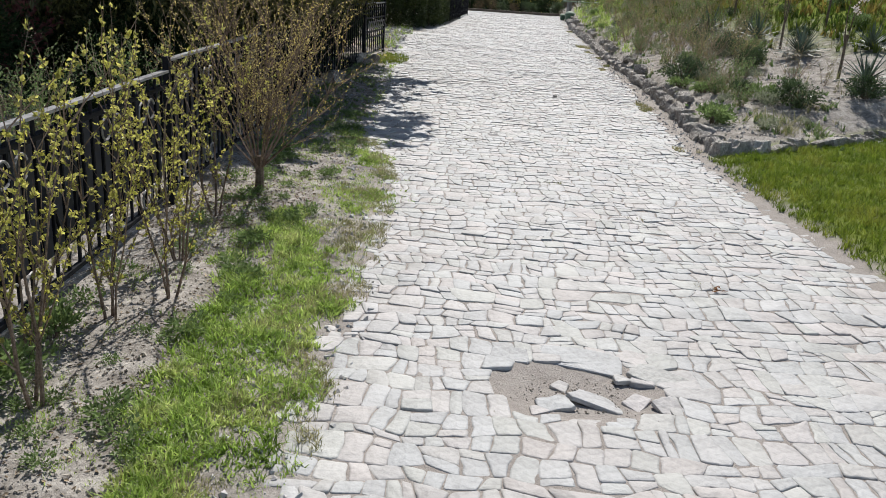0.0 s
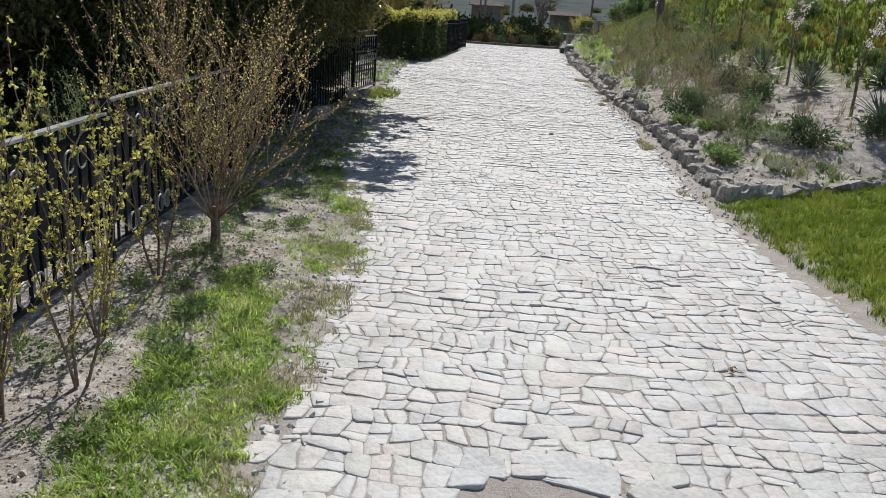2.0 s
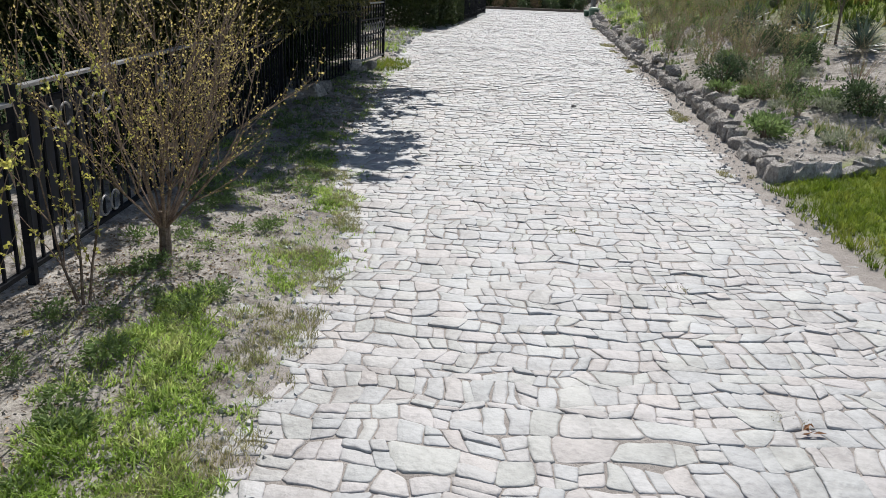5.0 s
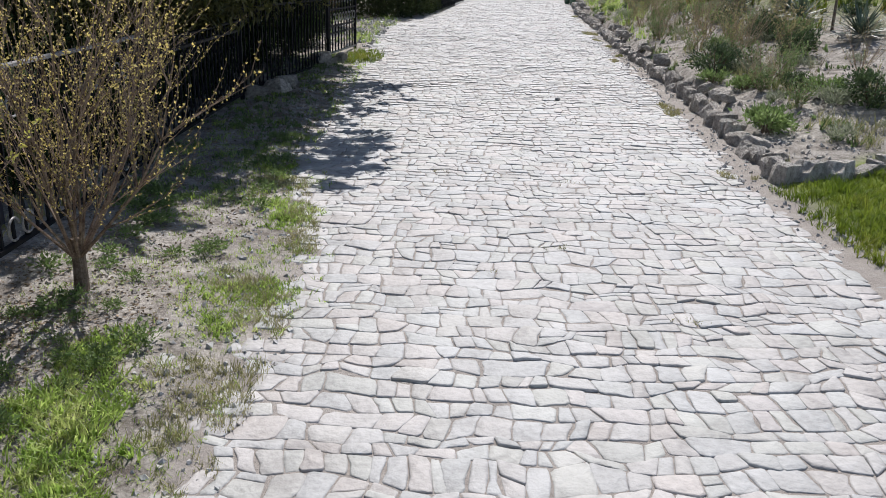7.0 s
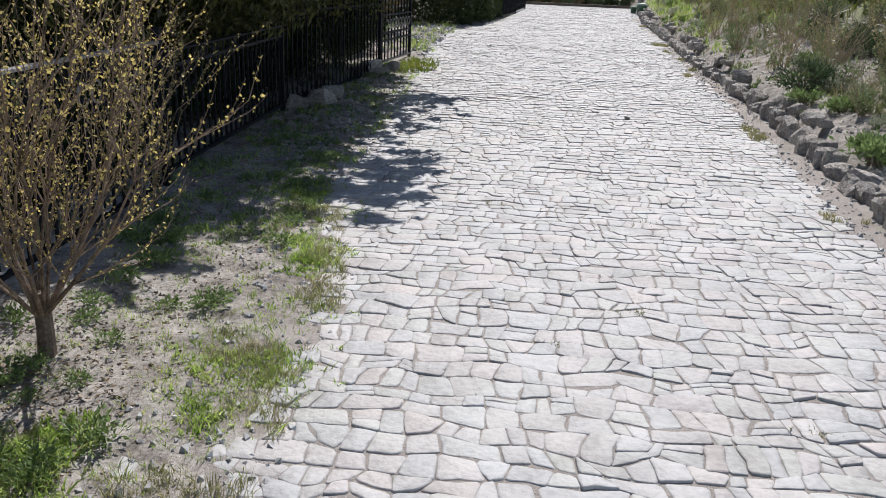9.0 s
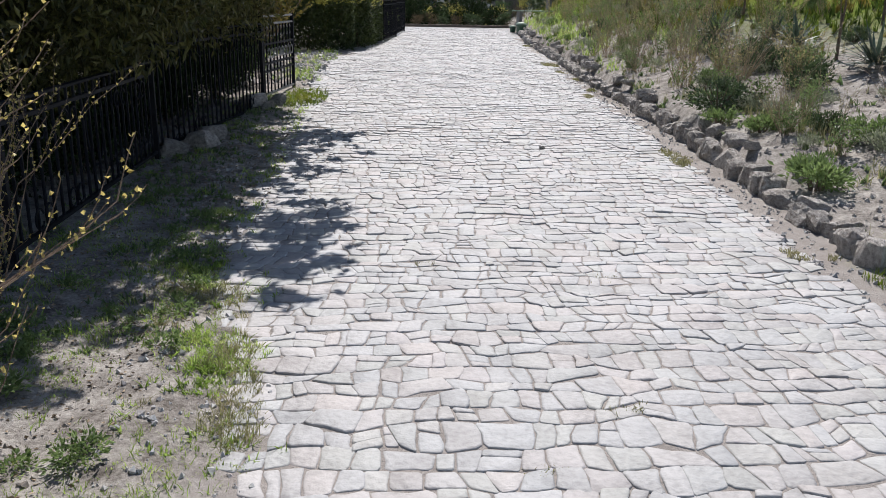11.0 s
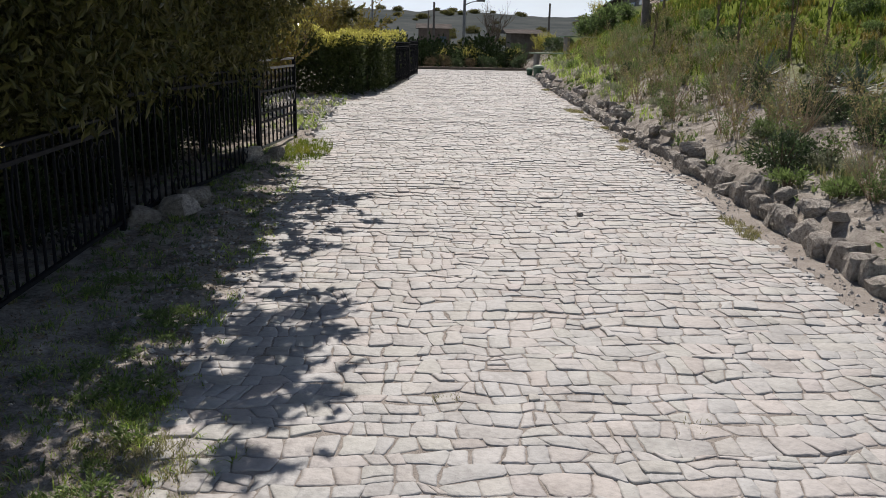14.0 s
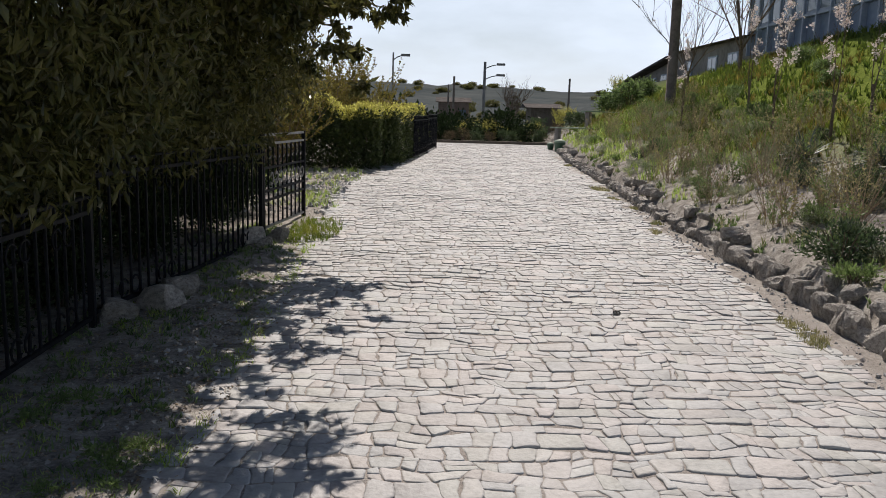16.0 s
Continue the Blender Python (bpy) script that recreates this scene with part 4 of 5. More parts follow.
# leaf green darkened so the hedge face holds its shade in the colour
M_LEAF_HEDGE = material("hedge_leaf", [(0.03, 0.05, 0.012), (0.075, 0.10, 0.02)], 3, 0.55, 0, per_piece=0.3, through_light=0.12)
hedge(-6.0, 23.2, -1.0, 23.6, 1.0, 1.25, 34000, "clipped yellow-green hedge, its face in shade")
hedge(-0.95, 24.0, -0.35, 29.5, 0.7, 1.1, 24000, "clipped yellow-green hedge along the path")
for p, q in (((-0.28, 26.0), (0.05, 29.0)), ((0.05, 29.0), (0.32, 32.0))):
    fence_panel(p, q)
M_LEAF_GOLD = material("gold_leaf", [(0.15, 0.13, 0.03), (0.30, 0.25, 0.06)], 6, 0.6, 0, per_piece=0.35, through_light=0.4)
gold = stemmed("golden_shrub", "tall twiggy shrub with golden spring leaves", "shrub", "golden shrubs behind the hedge", 2.3, 16, 0.8, 2, (2, 1), 0.016, 0.06, 0.035, M_LEAF_GOLD, 3, 0.1)
for i, (x, y, s) in enumerate(((-2.6, 20.6, 0.85), (-3.6, 24.6, 1.1), (-2.0, 26.0, 0.95), (-5.2, 22.0, 1.2), (-1.9, 29.0, 0.85), (-4.4, 28.0, 1.2), (-6.5, 25.5, 1.4))):
    plant(gold, x, y, s, i * 63, i == 0)

# ---- lawn ----
random.seed(61)


def lawn_spot():
    x, y = rnd(2.6, 7.2), rnd(3.2, 10.4)
    edge = right_edge(y) + 0.04 + 0.07 * noise.noise((y * 4, 2, 2)) + 0.05 * noise.noise((y * 12, 2, 2))
    return (x, y) if x > edge and y < 8.5 + 0.45 * max(0, x - 3.0) and x < 3.0 + (y - 3.2) * 0.7 + 1.2 else None


blades("lawn", "thick bright green lawn with an uncut edge", 70000, lawn_spot, 0.03, 0.075, M_LAWN, 0.0036, 1.3)

# ---- flower bed on the bank ----
random.seed(71)


def yucca():
    t = thing("yucca", 0, 0, 0, "yucca with a rosette of stiff grey-green blades", "plant", "yuccas in the bed")
    for i in range(46):
        a, el = i * 2.4, radians(rnd(8, 80))
        ln = rnd(0.34, 0.52)
        s = Shell()
        d = Vector((math.cos(a) * math.cos(el), math.sin(a) * math.cos(el), math.sin(el)))
        side = Vector((-math.sin(a), math.cos(a), 0))
        nrm = side.cross(d)
        pts = [d * ln * k + Vector((0, 0, 0.06 - 0.10 * k * k * math.cos(el))) for k in (0.03, 0.35, 0.7, 1.0)]
        wd = (0.014, 0.021, 0.015, 0.001)
        vv = [tuple(p + side * w * e + nrm * (0.006 if e else 0)) for p, w in zip(pts, wd) for e in (-1, 0, 1)]
        s.add(vv, [(r * 3 + c, r * 3 + c + 1, r * 3 + c + 4, r * 3 + c + 3) for r in range(3) for c in range(2)])
        part("blade", s, M_YUCCA, t)
    return t


yu = yucca()
for i, (x, y, s) in enumerate(((5.27, 15.05, 1.0), (5.37, 13.3, 1.05), (5.41, 11.1, 1.0), (5.05, 17.2, 1.0), (6.3, 13.0, 0.9), (5.38, 15.9, 0.8))):
    plant(yu, x, y, s, i * 40, i == 0)
M_LEAF_MID = material("mid_leaf", [(0.035, 0.065, 0.028), (0.11, 0.155, 0.065)], 6, 0.4, 0, per_piece=0.45, through_light=0.3)
green = [bush("green_bush", 0.30, 0.38, M_LEAF_GREEN, 1500, 0.055, 0.02, "rounded dark green bush in dry soil", "green bushes in the bed", 26, 0.5),
         bush("green_bush", 0.34, 0.42, M_LEAF_MID, 1700, 0.05, 0.022, "rounded dark green bush in dry soil", "green bushes in the bed", 26, 0.5)]
for i, (x, y, s, k) in enumerate(((3.52, 13.0, 0.9, 1), (4.72, 13.7, 0.85, 1), (4.32, 10.5, 0.95, 1), (3.95, 11.45, 0.55, 1), (4.5, 13.1, 0.9, 1), (4.62, 14.4, 0.85, 1), (4.58, 16.1, 0.75, 1), (3.9, 14.35, 0.5, 0), (5.2, 10.6, 0.8, 1), (3.8, 17.6, 0.7, 0), (4.5, 18.9, 0.8, 0))):
    plant(green[k], x, y, s, i * 70, i in (0, 7))
pale = bush("bed_herb", 0.2, 0.22, M_LEAF_GREY, 500, 0.05, 0.016, "low grey-green herb in dry soil", "herbs in the bed", 18, 0.9, False)
lime = bush("light_green_plant", 0.24, 0.24, M_FRESH, 700, 0.06, 0.026, "light green leafy plant spilling over the border", "leafy plants in the bed", 22, 0.7)
for i, (x, y, s) in enumerate(((3.2, 10.1, 0.95), (3.34, 12.45, 0.7), (3.55, 11.9, 0.7), (4.07, 10.95, 0.85), (3.3, 10.5, 0.6), (3.7, 13.4, 0.5), (-1.74, 2.75, 0.8), (-1.7, 3.3, 0.6), (-1.72, 2.3, 0.7))):
    plant(lime, x, y, s, i * 80, i == 0)
spots = [(3.7, 9.7), (4.2, 9.9), (3.6, 11.1), (4.0, 10.6), (4.6, 11.2), (3.9, 12.4), (4.4, 12.4), (4.9, 12.2)]
while len(spots) < 64:
    y = rnd(12.5, 30)
    x = kerb_x(y) + 0.25 + rnd(0, 1) ** 1.3 * 2.6
    if y > 9.3 + 0.45 * (x - 3.0):
        spots.append((x, y))
scatter([pale], spots, 0.6, 1.3)
M_BEDLEAF = material("withered_leaf", [(0.22, 0.20, 0.085), (0.46, 0.40, 0.20)], 8, 0.65, 0, per_piece=0.4, through_light=0.35)
stalks = [stemmed("dry_stalk_shrub", "shrub of upright bare pinkish-brown stalks", "shrub", "dry shrubs in the bed", 0.55, 7, 0.4, 1, (1,), 0.005, 0.03, 0.014, M_DRYGRASS, 1, 0, M_PALETWIG, 0.1),
          stemmed("dry_stalk_shrub", "shrub of upright bare stalks with a few leaves", "shrub", "dry shrubs in the bed", 0.6, 9, 0.5, 2, (1, 0), 0.006, 0.05, 0.028, M_FRESH, 1, 0, M_PALETWIG, 0.12),
          stemmed("dry_stalk_shrub", "shrub of upright stalks with dull green leaves", "shrub", "dry shrubs in the bed", 0.45, 11, 0.5, 1, (1,), 0.005, 0.05, 0.03, M_LEAF_GREEN, 1, 0, M_PALETWIG, 0.12),
          stemmed("dry_stalk_shrub", "shrub of upright stalks with golden dry leaves", "shrub", "dry shrubs in the bed", 0.62, 8, 0.5, 1, (1,), 0.005, 0.042, 0.023, M_BEDLEAF, 1, 0, M_PALETWIG, 0.12)]
spots = [(rnd(3.5, 5.0), rnd(11.2, 16)) for _ in range(16)] + [(rnd(3.4, 4.4), rnd(14.5, 20)) for _ in range(10)] + [(3.6, 11.5), (3.75, 12.2), (4.0, 13.9), (4.5, 13.2), (4.3, 12.5), (3.7, 10.7)]
while len(spots) < 112:
    y = rnd(12.5, 31)
    x = kerb_x(y) + 0.35 + rnd(0, 1) ** 0.9 * 2.9
    if y > 14.5 or x < 4.6:
        spots.append((x, y))
scatter(stalks, spots[:32], 0.6, 1.0)
for x, y in spots[32:]:
    plant(random.choice(stalks), x, y, rnd(0.7, 1.15), rnd(0, 360))
for i in range(34):
    y = rnd(14.5, 30)
    x = kerb_x(y) + 0.4 + rnd(0, 1) * 2.6
    if i % 3:
        plant(lime, x, y, rnd(0.5, 0.95), rnd(0, 360))
    else:
        plant(green[1], x, y, rnd(0.4, 0.75), rnd(0, 360))
bare_multi = stemmed("bare_fan_shrub", "fan of bare pale upright stems in dry soil", "shrub", "bare fan shrubs in the bed", 0.8, 14, 0.75, 1, (1,), 0.006, 0.02, 0.01, M_DRYGRASS, 1, 0, M_PALETWIG, 0.1)
for i, (x, y, q) in enumerate(((4.25, 14.19, 1.0), (3.95, 13.66, 0.8), (3.62, 11.6, 0.75), (4.3, 16.6, 0.9), (4.7, 11.7, 0.7), (3.75, 15.1, 0.7), (4.1, 15.6, 0.8), (3.6, 16.4, 0.65), (3.85, 17.3, 0.8), (4.6, 17.6, 0.9), (3.7, 18.6, 0.75), (4.2, 19.4, 0.9), (4.9, 19.8, 0.9), (4.0, 21.0, 0.85), (4.6, 22.0, 0.9), (5.3, 22.4, 0.9), (4.3, 23.5, 0.9), (5.0, 24.6, 0.9))):
    plant(bare_multi, x, y, q, i * 75, i == 0)
blossom = [stemmed("blossom_sapling", "slender sapling with pale pink spring blossom", "tree", "blossoming saplings on the bank", 1.7, 2, 0.12, 2, (1, 1), 0.011, 0.04, 0.02, None, 1, 0.55, M_BARK, 0.1, 30, trunk_r=0.6),
           stemmed("blossom_sapling", "slender sapling with pale pink spring blossom", "tree", "blossoming saplings on the bank", 1.55, 3, 0.2, 2, (1, 1), 0.010, 0.04, 0.02, None, 1, 0.5, M_BARK, 0.1, 34, trunk_r=0.6)]
for i, (x, y, s) in enumerate(((5.28, 11.63, 1.0), (5.35, 14.1, 1.0), (5.76, 18.0, 1.1), (5.7, 19.9, 1.15), (6.2, 22.3, 1.1), (6.5, 15.2, 1.05), (5.3, 23.5, 1.0), (6.4, 18.2, 1.1), (6.9, 12.5, 1.0))):
    plant(blossom[i % 2], x, y, s, i * 100, i < 2)


M_BANK = material("bank_grass", [(0.045, 0.085, 0.012), (0.11, 0.16, 0.022), (0.23, 0.24, 0.05)], 1.1, 0.6, 0, per_piece=0.35, through_light=0.45)


def bank_spot():
    y = 11 + 26 * rnd(0, 1) ** 1.5
    x = rnd(4.6, 10.6)
    return (x, y) if land(x, y) > 0.85 + 0.4 * noise.noise((x * 1.1, y * 1.1, 3)) else None


M_STRAW = material("ochre_grass", [(0.16, 0.13, 0.03), (0.34, 0.27, 0.07)], 1.5, 0.7, 0, per_piece=0.3, through_light=0.4)


def straw_spot():
    q = bank_spot()
    return q if q and noise.noise((q[0] * 0.6, q[1] * 0.5, 33)) > 0.12 else None


blades("bank_straw", "ochre patches of last year's grass on the bank", 6000, straw_spot, 0.08, 0.2, M_STRAW, 0.012, 0.9)
blades("bank_grass", "long green grass on the sunny bank", 27000, bank_spot, 0.06, 0.2, M_BANK, 0.013, 0.9)


def bed_spot():
    y = rnd(9.5, 32)
    x = kerb_x(y) + 0.2 + rnd(0, 3.4)
    return (x, y) if noise.noise((x * 1.4, y * 1.4, 23)) > 0.2 and y > 9.4 + 0.45 * (x - 3) else None


blades("bed_grass", "thin tufts of grey-green grass between the plants", 2600, bed_spot, 0.05, 0.2, M_DRYGRASS, 0.0032, 0.6)


def lush_spot():
    y = rnd(17, 34)
    x = kerb_x(y) + 0.2 + rnd(0, 2.4)
    return (x, y) if noise.noise((x * 1.4, y * 0.9, 61)) > lerp(y, (17, 30), (0.15, -0.3)) else None


blades("bed_green", "fresh grass at the far end of the bed", 9000, lush_spot, 0.06, 0.2, M_GRASS, 0.005, 0.7)
wild = bush("bank_shrub", 0.5, 0.6, M_LEAF_GREEN, 1500, 0.08, 0.04, "spreading green shrub on the grassy bank", "shrubs on the bank", 30, 0.4)
for i, (x, y, s) in enumerate(((7.6, 19.5, 0.7), (6.9, 25, 0.6), (8.6, 25.5, 0.9), (7.2, 16.5, 0.6), (6.2, 30, 0.7), (7.3, 34.5, 0.5), (8.3, 16.5, 0.7), (6.4, 16.9, 0.5), (6.9, 20.8, 0.6), (7.7, 22.2, 0.7), (6.2, 21.3, 0.45), (8.9, 20.2, 0.8), (6.8, 14.6, 0.55), (7.6, 14.2, 0.5), (8.2, 23.6, 0.7), (7.0, 18.0, 0.5), (9.4, 23.0, 0.7), (6.6, 27.0, 0.6))):
    plant(wild, x, y, s, i * 50, i == 0)

# ---- bins and bench near the end of the path ----


def litter_bin():
    t = thing("litter_bin", 4.08, 31.5, road_z(31.5) + 0.01, "green painted metal litter bin with a rounded lid", "bin", "bins at the end of the path")
    s = Shell()
    prof = ((0.2, 0.0), (0.24, 0.06), (0.27, 0.4), (0.29, 0.42), (0.29, 0.45))
    n = 14
    s.v = [(r * math.cos(6.2832 * k / n), r * math.sin(6.2832 * k / n), z) for r, z in prof for k in range(n)]
    s.f = [(j * n + k, j * n + (k + 1) % n, (j + 1) * n + (k + 1) % n, (j + 1) * n + k) for j in range(len(prof) - 1) for k in range(n)] + [tuple(range(n))[::-1]]
    part("body", s, M_GREEN, t, smooth=True)
    c = Shell()
    prof = ((0.30, 0.45), (0.26, 0.53), (0.15, 0.58), (0.02, 0.6))
    c.v = [(r * math.cos(6.2832 * k / n), r * math.sin(6.2832 * k / n), z) for r, z in prof for k in range(n)]
    c.f = [(j * n + k, j * n + (k + 1) % n, (j + 1) * n + (k + 1) % n, (j + 1) * n + k) for j in range(3) for k in range(n)] + [tuple(range(3 * n, 4 * n))]
    part("lid", c, M_GREENPALE, t, "pale green lid", True)
    return t


b1 = litter_bin()
b1.scale = (0.62, 0.62, 0.62)
copy_thing(b1, pose(3.95, 32.5, road_z(32.5) + 0.01, 0, 0, 40) @ Matrix.Scale(0.62, 4))


def bench(x, y, rz):
    t = thing("park_bench", x, y, land(x, y), "low bench with a pale green plank seat", "bench", "benches beside the path", rz)
    for i in range(3):
        part("plank", Shell().box(-0.8, 0.8, -0.2 + 0.14 * i, -0.08 + 0.14 * i, 0.28, 0.315), M_GREENPALE, t)
    for sx in (-0.6, 0.6):
        part("leg", Shell().box(sx - 0.05, sx + 0.05, -0.17, 0.17, -0.25, 0.28), M_CONCRETE, t)


bench(4.75, 32.6, 8)
bench(6.1, 34.8, 12)

# ---- buildings on the bank ----


def blue_house():
    t = thing("verandah_house", 10.5, 22.0, 3.4, "long single-storey house with a glazed pale blue verandah", "house")
    L, H = 12.0, 3.9
    part("plinth", Shell().box(0.0, 5, 0, L, -2.8, 0.12), M_CONCRETE, t)
    part("wall", Shell().box(0.12, 5, 0.0, L, 0.12, H), M_BLUE, t)
    part("roof", Shell().box(-0.4, 5.4, -0.4, L + 0.3, H, H + 0.14), M_ROOF, t)
    k, w = 15, L / 15
    for i in range(k):
        wd = part("window", Shell().box(0.05, 0.12, i * w + 0.04, (i + 1) * w - 0.04, 1.0, H - 0.4), M_WHITE, t)
        for z0, z1 in ((1.06, 2.5), (2.56, H - 0.46)):
            part("pane", Shell().box(0.04, 0.056, i * w + 0.1, (i + 1) * w - 0.1, z0, z1), M_GLASS, wd)
    for i in range(k + 1):
        part("mullion", Shell().box(-0.02, 0.12, max(0, i * w - 0.04), i * w + 0.04, 0.12, H), M_WHITE, t)
    for z in (0.95, 2.53, H - 0.36):
        part("transom", Shell().box(0.0, 0.118, 0.05, L - 0.01, z - 0.04, z + 0.04), M_WHITE, t)


blue_house()


def grey_house():
    t = thing("old_house", 10.6, 35.5, 2.4, "low grey plastered house with a lean-to and slate roof", "house")
    part("wall", Shell().box(0, 5, -1.5, 6.8, -1.5, 1.75), M_CONCRETE, t)
    r = Shell()
    r.add([(-0.4, -1.8, 1.75), (5.4, -1.8, 1.75), (2.5, -1.8, 2.2), (-0.4, 7.0, 1.75), (5.4, 7.0, 1.75), (2.5, 7.0, 2.2)], [(0, 1, 2), (3, 5, 4), (0, 2, 5, 3), (1, 4, 5, 2), (0, 3, 4, 1)])
    part("roof", r, M_ROOF, t)
    lean = Shell()
    lean.add([(x, y, z) for x in (0.1, 4.9) for y, z in ((6.802, -1.5), (16.0, -1.5), (16.0, 0.72), (6.802, 1.6))], [(0, 1, 2, 3), (7, 6, 5, 4), (0, 4, 5, 1), (1, 5, 6, 2), (2, 6, 7, 3), (3, 7, 4, 0)])
    part("lean_to", lean, M_CONCRETE, t)
    slope = Shell()
    slope.add([(x, y, z + k) for k in (0.0, 0.09) for x in (-0.35, 5.3) for y, z in ((7.01, 1.6), (16.4, 0.69))], [(0, 1, 3, 2), (4, 6, 7, 5), (0, 4, 5, 1), (2, 3, 7, 6), (0, 2, 6, 4), (1, 5, 7, 3)])
    part("lean_to_roof", slope, M_ROOF, t)
    for y, z in ((-0.6, 0.55), (1.5, 0.55), (4.4, 0.55), (8.2, 0.2), (10.0, 0.1), (11.8, -0.1), (13.6, -0.25)):
        x = 0.0 if y < 6.8 else 0.1
        w = part("window", Shell().box(x - 0.05, x, y, y + 1.0, z, z + 0.8), M_WHITE, t)
        part("pane", Shell().box(x - 0.058, x - 0.051, y + 0.08, y + 0.46, z + 0.07, z + 0.73), M_GLASS, w)
        part("pane", Shell().box(x - 0.058, x - 0.051, y + 0.54, y + 0.92, z + 0.07, z + 0.73), M_GLASS, w)
    part("chimney", Shell().box(2.2, 2.7, 3, 3.5, 2.0, 2.9), M_CONCRETE, t)


grey_house()

# ---- poles ----


def pole(x, y, h, r, label, lamps=0, mat=None, arm=0.9):
    t = thing("utility_pole", x, y, land(x, y), label, "pole", "poles along the street")
    part("mast", Shell().tube([(0, 0, -0.5), (0, 0, h * 0.5), (0.02, 0, h)], [r, r * 0.9, r * 0.75], 10), mat or M_WOOD, t, smooth=True)
    for i in range(lamps):
        z = h - 0.25 - i * 0.7
        a = part("lamp_arm", Shell().tube([(0, 0, z - 0.2), (arm * 0.5, 0, z), (arm, 0, z + 0.1)], [0.04, 0.035, 0.03], 6), M_CONCRETE, t)
        part("lamp_head", Shell().box(arm - 0.1, arm + 0.45, -0.12, 0.12, z + 0.04, z + 0.18), M_CONCRETE, a, "grey street lamp head")
    return t


pole(6.4, 28.2, 6.5, 0.135, "thick weathered wooden utility pole on the bank")
pole(3.7, 62, 6.0, 0.12, "grey concrete street lamp pole with two lamps", 2, M_CONCRETE)
pole(1.8, 66, 5.2, 0.1, "plain wooden utility pole")
pole(1.6, 74, 4.9, 0.09, "plain wooden utility pole")
pole(-2.2, 58, 6.1, 0.07, "slim street lamp with a flat arm", 1, M_CONCRETE, 0.6)
pole(8.7, 58, 4.2, 0.08, "plain wooden utility pole")

# ---- the far end of the path ----
random.seed(81)
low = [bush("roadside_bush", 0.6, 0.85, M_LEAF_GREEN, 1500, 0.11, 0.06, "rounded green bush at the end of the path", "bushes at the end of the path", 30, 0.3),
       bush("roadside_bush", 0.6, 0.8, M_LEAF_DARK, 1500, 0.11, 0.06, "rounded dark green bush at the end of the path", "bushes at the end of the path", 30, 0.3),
       bush("roadside_bush", 0.55, 0.9, M_LEAF_MID, 1200, 0.11, 0.05, "grey-green bush at the end of the path", "bushes at the end of the path", 30, 0.3),
       bush("roadside_bush", 0.55, 1.0, material("brown_leaf", [(0.11, 0.088, 0.055), (0.21, 0.17, 0.105)], 6, 0.8, 0, per_piece=0.3, through_light=0.2), 1200, 0.1, 0.03, "brown half-bare bush beyond the path", "bushes at the end of the path", 30, 0.6)]
far_spots = [(x + rnd(-0.3, 0.3), 36.5 + rnd(-0.2, 1.6)) for x in np.arange(-3.5, 8.5, 0.42)] + [(rnd(-10, 4.9), rnd(39, 60)) for _ in range(110)]
scatter(low, far_spots[:29], 0.6, 1.15)
for x, y in far_spots[29:]:
    plant(random.choice(low), x, y, rnd(1.0, 1.9), rnd(0, 360))
taller = stemmed("far_shrub", "tall bare twiggy shrub beyond the path", "shrub", "shrubs beyond the path", 2.6, 14, 0.7, 2, (2, 1), 0.02, 0.09, 0.06, M_LEAF_LIME, 2)
for i, (x, y, s) in enumerate(((-2.5, 40, 0.45), (-5, 44, 0.6), (4.8, 48, 0.4), (6.3, 43, 0.4), (-8, 47, 0.7), (9, 46, 0.5), (2.0, 55, 0.45), (7.4, 38, 0.45), (-3.5, 36, 0.6), (-6.5, 38, 0.7), (11.5, 52, 0.6), (0.5, 45, 0.45), (3.4, 42, 0.45), (2.6, 39, 0.5), (4.4, 40, 0.5), (1.2, 40, 0.5), (5.6, 41, 0.55), (-0.6, 39, 0.5))):
    plant(taller, x, y, s, i * 40, i == 0)
for i in range(46):
    plant(random.choice(low[1:]) if i % 3 else taller, rnd(-12, 7.5), rnd(56, 88), rnd(1.3, 2.3) if i % 3 else rnd(0.8, 1.3), rnd(0, 360))
# added dark strip: stands for the line of shade below the bushes
end_strip = part("low_wall", Shell().box(-6, 4.6, 35.6, 35.8, 0.2, 0.46), M_WOOD)
tagged(end_strip, "low dark strip standing for the hedge's shaded side at the path's end", "wall", kind="structure")


M_BRICK = material("brown_plaster", [(0.12, 0.09, 0.075), (0.22, 0.17, 0.14)], 1.5, 0.9, 0.3)


def shed(x, y, w, d, h, label, mat, group=""):
    t = thing("shed", x, y, land(x, y) - 0.2, label, "shed", group)
    part("wall", Shell().box(-w / 2, w / 2, 0, d, 0, h), mat, t)
    r = Shell()
    r.add([(-w / 2 - 0.3, -0.3, h), (w / 2 + 0.3, -0.3, h), (w / 2 + 0.3, d / 2, h + w * 0.16), (-w / 2 - 0.3, d / 2, h + w * 0.16), (-w / 2 - 0.3, d + 0.3, h), (w / 2 + 0.3, d + 0.3, h)], [(0, 1, 2, 3), (3, 2, 5, 4), (0, 3, 4), (1, 5, 2), (0, 4, 5, 1)])
    part("roof", r, M_ROOF, t)
    part("door", Shell().box(-0.45, 0.45, -0.05, 0, 0, min(2.0, h - 0.2)), M_WOOD, t)
    part("window", Shell().box(w / 2 - 1.0, w / 2 - 0.3, -0.04, 0, h * 0.45, h * 0.8), M_GLASS, t)


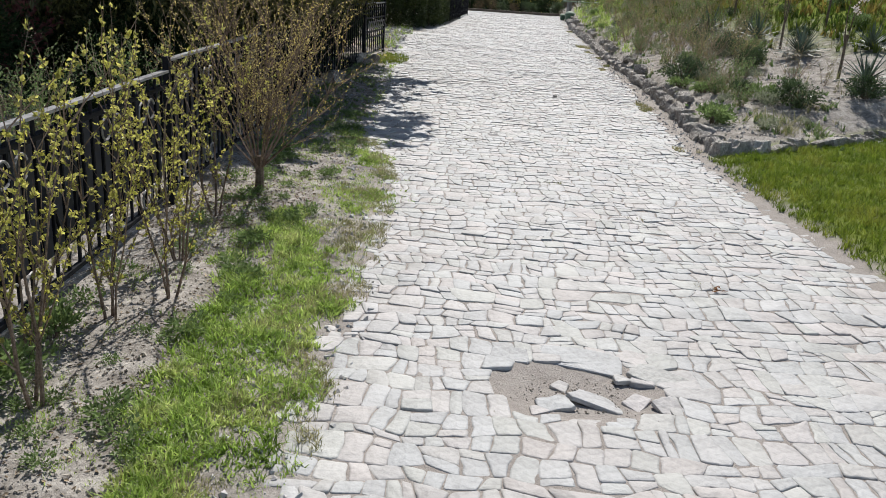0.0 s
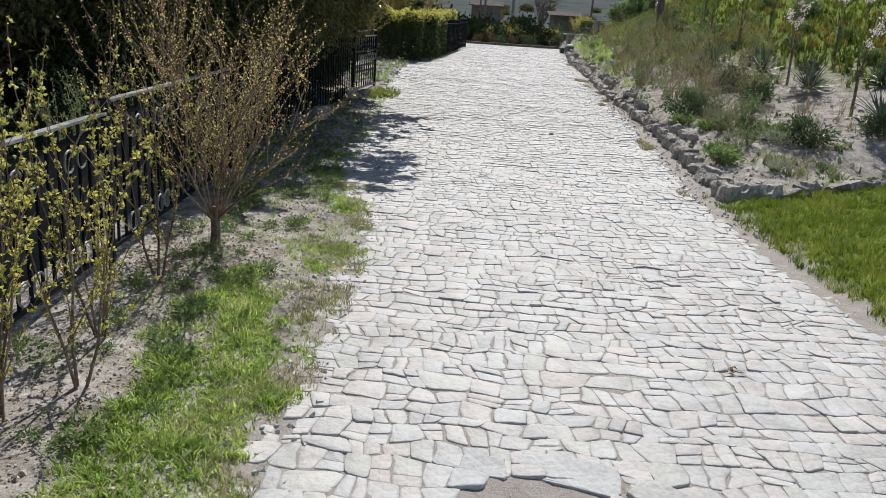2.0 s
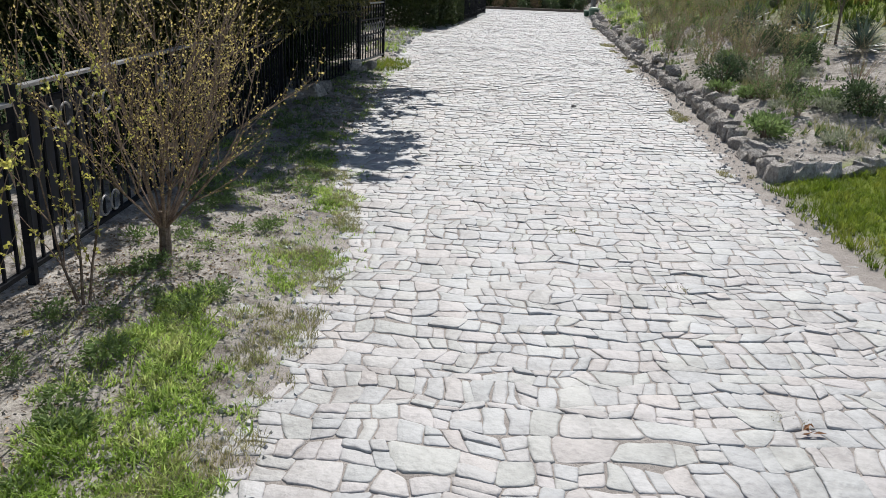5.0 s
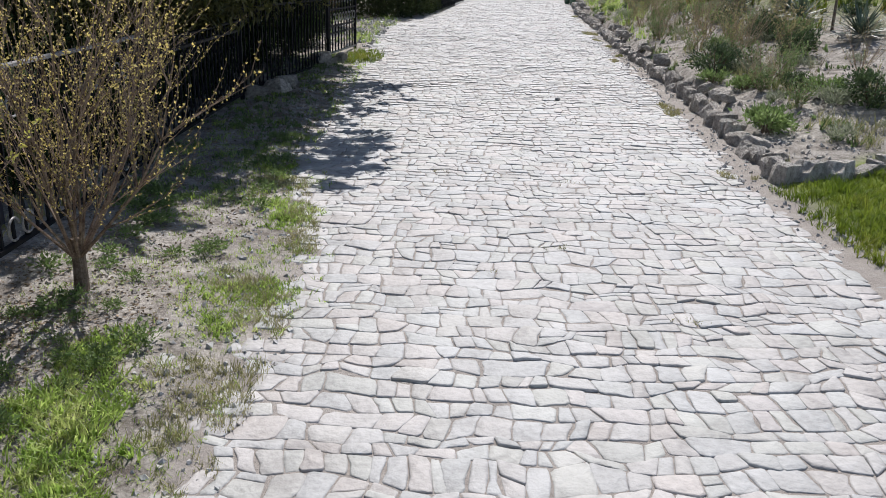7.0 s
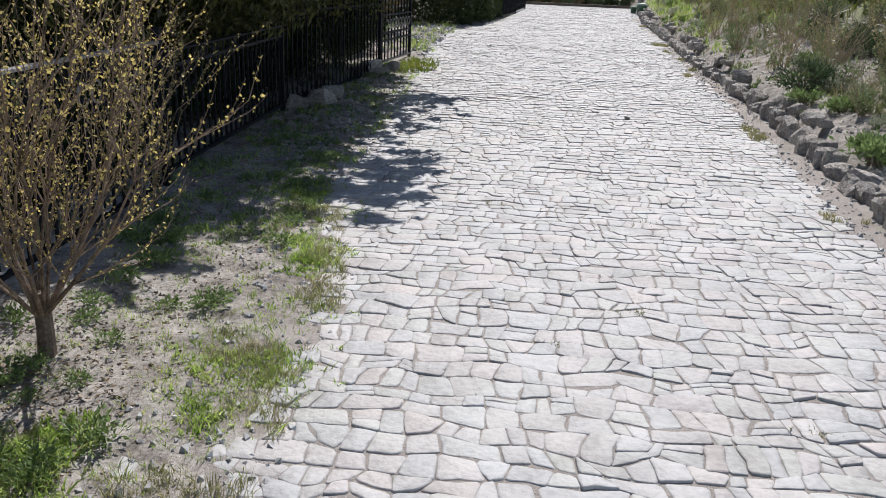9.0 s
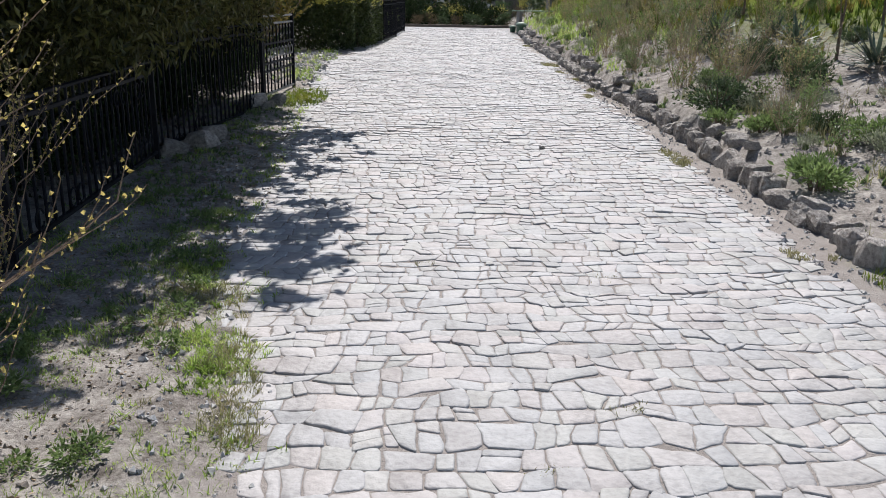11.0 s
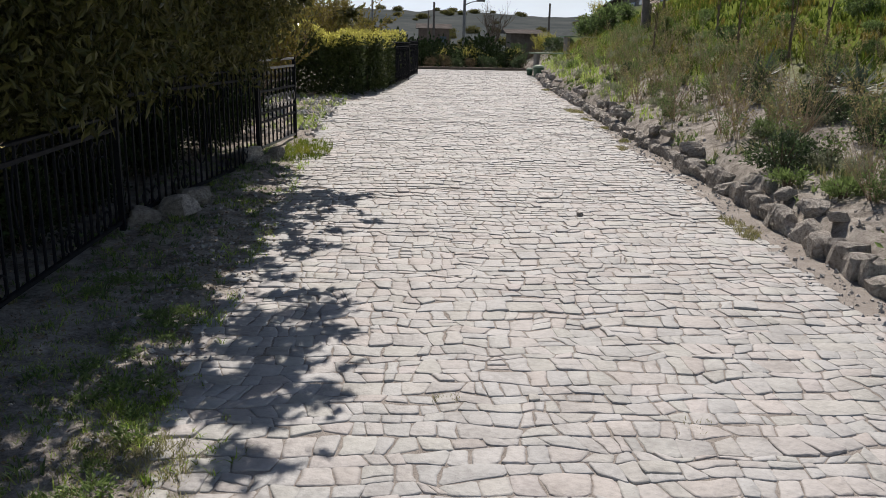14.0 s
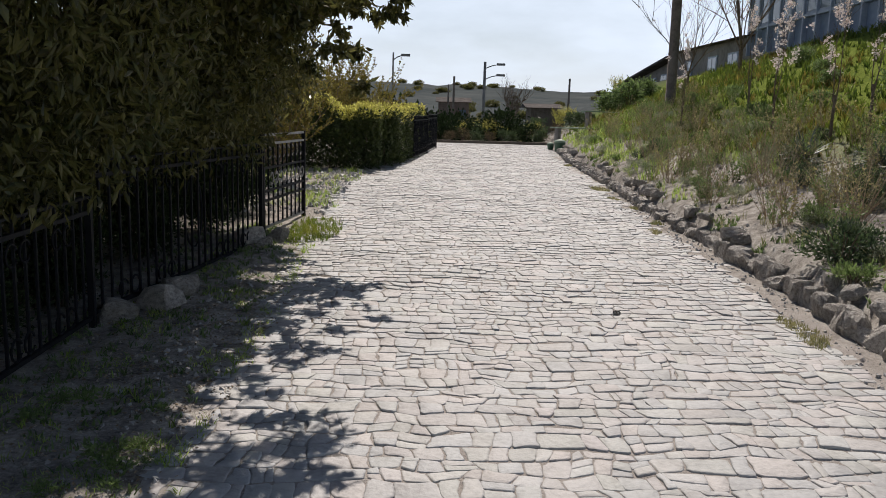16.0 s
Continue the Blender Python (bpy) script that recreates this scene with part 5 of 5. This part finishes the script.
shed(5.7, 47, 1.3, 2.0, 1.55, "small dark weathered wooden shed", M_WOOD)
shed(2.7, 95, 3.2, 4.0, 4.0, "distant house with a brown roof among trees", M_BRICK)
shed(-6.5, 100, 5.0, 4.0, 2.0, "distant house with a brown roof among trees", M_BRICK)
bare = stemmed("bare_tree", "distant bare tree with a fine round crown", "tree", "", 6.6, 11, 0.7, 2, (2, 2), 0.08, 0.1, 0.05, None, 1, 2.6, M_BARK, 0.18)
plant(bare, 8.2, 88, 0.7, 0, True)
bare2 = stemmed("bare_bank_tree", "bare spring tree with a few white flowers on the bank", "tree", "", 3.2, 7, 0.7, 2, (2, 1), 0.022, 0.05, 0.035, None, 1, 0.5, M_BARK, 0.18, 14)
plant(bare2, 8.3, 33.0, 1.0, 0, True)
plant(bare2, 9.2, 31.0, 1.35, 120)
wood = bush("far_tree_clump", 2.6, 3.0, M_LEAF_OLIVE, 1800, 0.4, 0.25, "distant clump of trees at the foot of the hills", "far trees", 40, 0.2)
for i in range(46):
    a = rnd(-0.6, 0.6)
    d = rnd(75, 260)
    plant(wood, d * math.sin(a), 20 + d * math.cos(a), rnd(0.35, 0.6) * (1 + d / 320), i * 37, i == 0, 0.3)

# ---- gravel ----
def gravel(name, label, n, where, s0, s1, mat):
    g = Shell()
    for _ in range(n):
        x, y = where()
        s = s0 + (s1 - s0) * rnd(0, 1) ** 3
        m = pose(x, y, land(x, y) + s * 0.15, rnd(0, 360), rnd(0, 360), rnd(0, 360))
        g.add([tuple(m @ Vector((px * s * rnd(0.6, 1.3), py * s * rnd(0.6, 1.3), pz * s * rnd(0.5, 1)))) for px, py, pz in ((1, 0, 0), (-1, 0, 0), (0, 1, 0), (0, -1, 0), (0, 0, 1), (0, 0, -1))],
              [(0, 2, 4), (2, 1, 4), (1, 3, 4), (3, 0, 4), (2, 0, 5), (1, 2, 5), (3, 1, 5), (0, 3, 5)])
    return tagged(part(name, g, mat), label, "gravel", kind="stuff")


def bed_gravel():
    y = 9.2 + 12 * rnd(0, 1) ** 1.4
    return kerb_x(y) + 0.15 + rnd(0, 2.6), y


gravel("bed_gravel", "grey stone chips scattered over the dry bed", 1900, bed_gravel, 0.006, 0.035, M_ROCK)
gravel("verge_gravel", "pale stone chips trodden into the verge", 2400, lambda: (lambda y: (left_edge(y) - abs(rnd(-0.6, 0.6)) + 0.1, y))(rnd(1.8, 14)), 0.005, 0.022, M_STONE)
gravel("kerb_gravel", "stone chips at the foot of the border", 1500, lambda: (lambda y: (right_edge(y) + rnd(-0.22, 0.12), y))(rnd(7, 20)), 0.004, 0.025, M_STONE)
gravel("hole_rubble", "earth crumbs and stone chips in the broken patch", 420, lambda: (BROKEN[0] + random.gauss(0, 0.16), BROKEN[1] + random.gauss(0, 0.1)), 0.003, 0.009, M_CLOD)
gravel("entrance_gravel", "pale rubble in the side entrance", 1500, lambda: (-1.2 - rnd(0, 1) ** 1.5 * 3, rnd(16.6, 22.5)), 0.01, 0.07, M_STONE)


def entrance_grass():
    x, y = rnd(-4, -1.1), rnd(16.5, 22.6)
    return (x, y) if noise.noise((x * 1.7, y * 1.7, 91)) > 0.15 else None


blades("entrance_grass", "patchy grass in the side entrance", 3600, entrance_grass, 0.03, 0.12, M_GRASS, 0.004, 0.9)

for i in range(110):
    a = rnd(-0.5, 0.5)
    d = rnd(260, 600)
    plant(wood, d * math.sin(a), 20 + d * math.cos(a), rnd(0.6, 1.3), i * 37, False, 0.6)

# ---- small things on the paving ----
lf = np.array([[1.59, 4.52, 0.0], [1.62, 4.5, 0.0], [1.64, 4.54, 0.0], [1.57, 4.49, 0.0], [1.61, 4.56, 0.0]])
lf[:, 2] = [paving_z(a, b) + 0.012 for a, b, _ in lf]
tagged(part("dry_leaf", cloud_mesh("dry_leaf", lf, rng.normal(size=lf.shape) * [1, 1, 0.3], 0.045, 0.02, M_RUST)), "curled dry leaf lying on the paving", "leaf")


def joint_spot():
    x, y, r = random.choice(((1.21, 8.5, 0.05), (0.2, 8.75, 0.04), (0.95, 7.0, 0.05), (1.45, 6.0, 0.04), (0.55, 6.6, 0.04), (1.55, 4.6, 0.05)))
    return x + random.gauss(0, r), y + random.gauss(0, r * 0.5)


blades("joint_tufts", "small dry green tufts in the paving joints", 420, joint_spot, 0.008, 0.025, M_DRYGRASS, 0.002, 1.4)
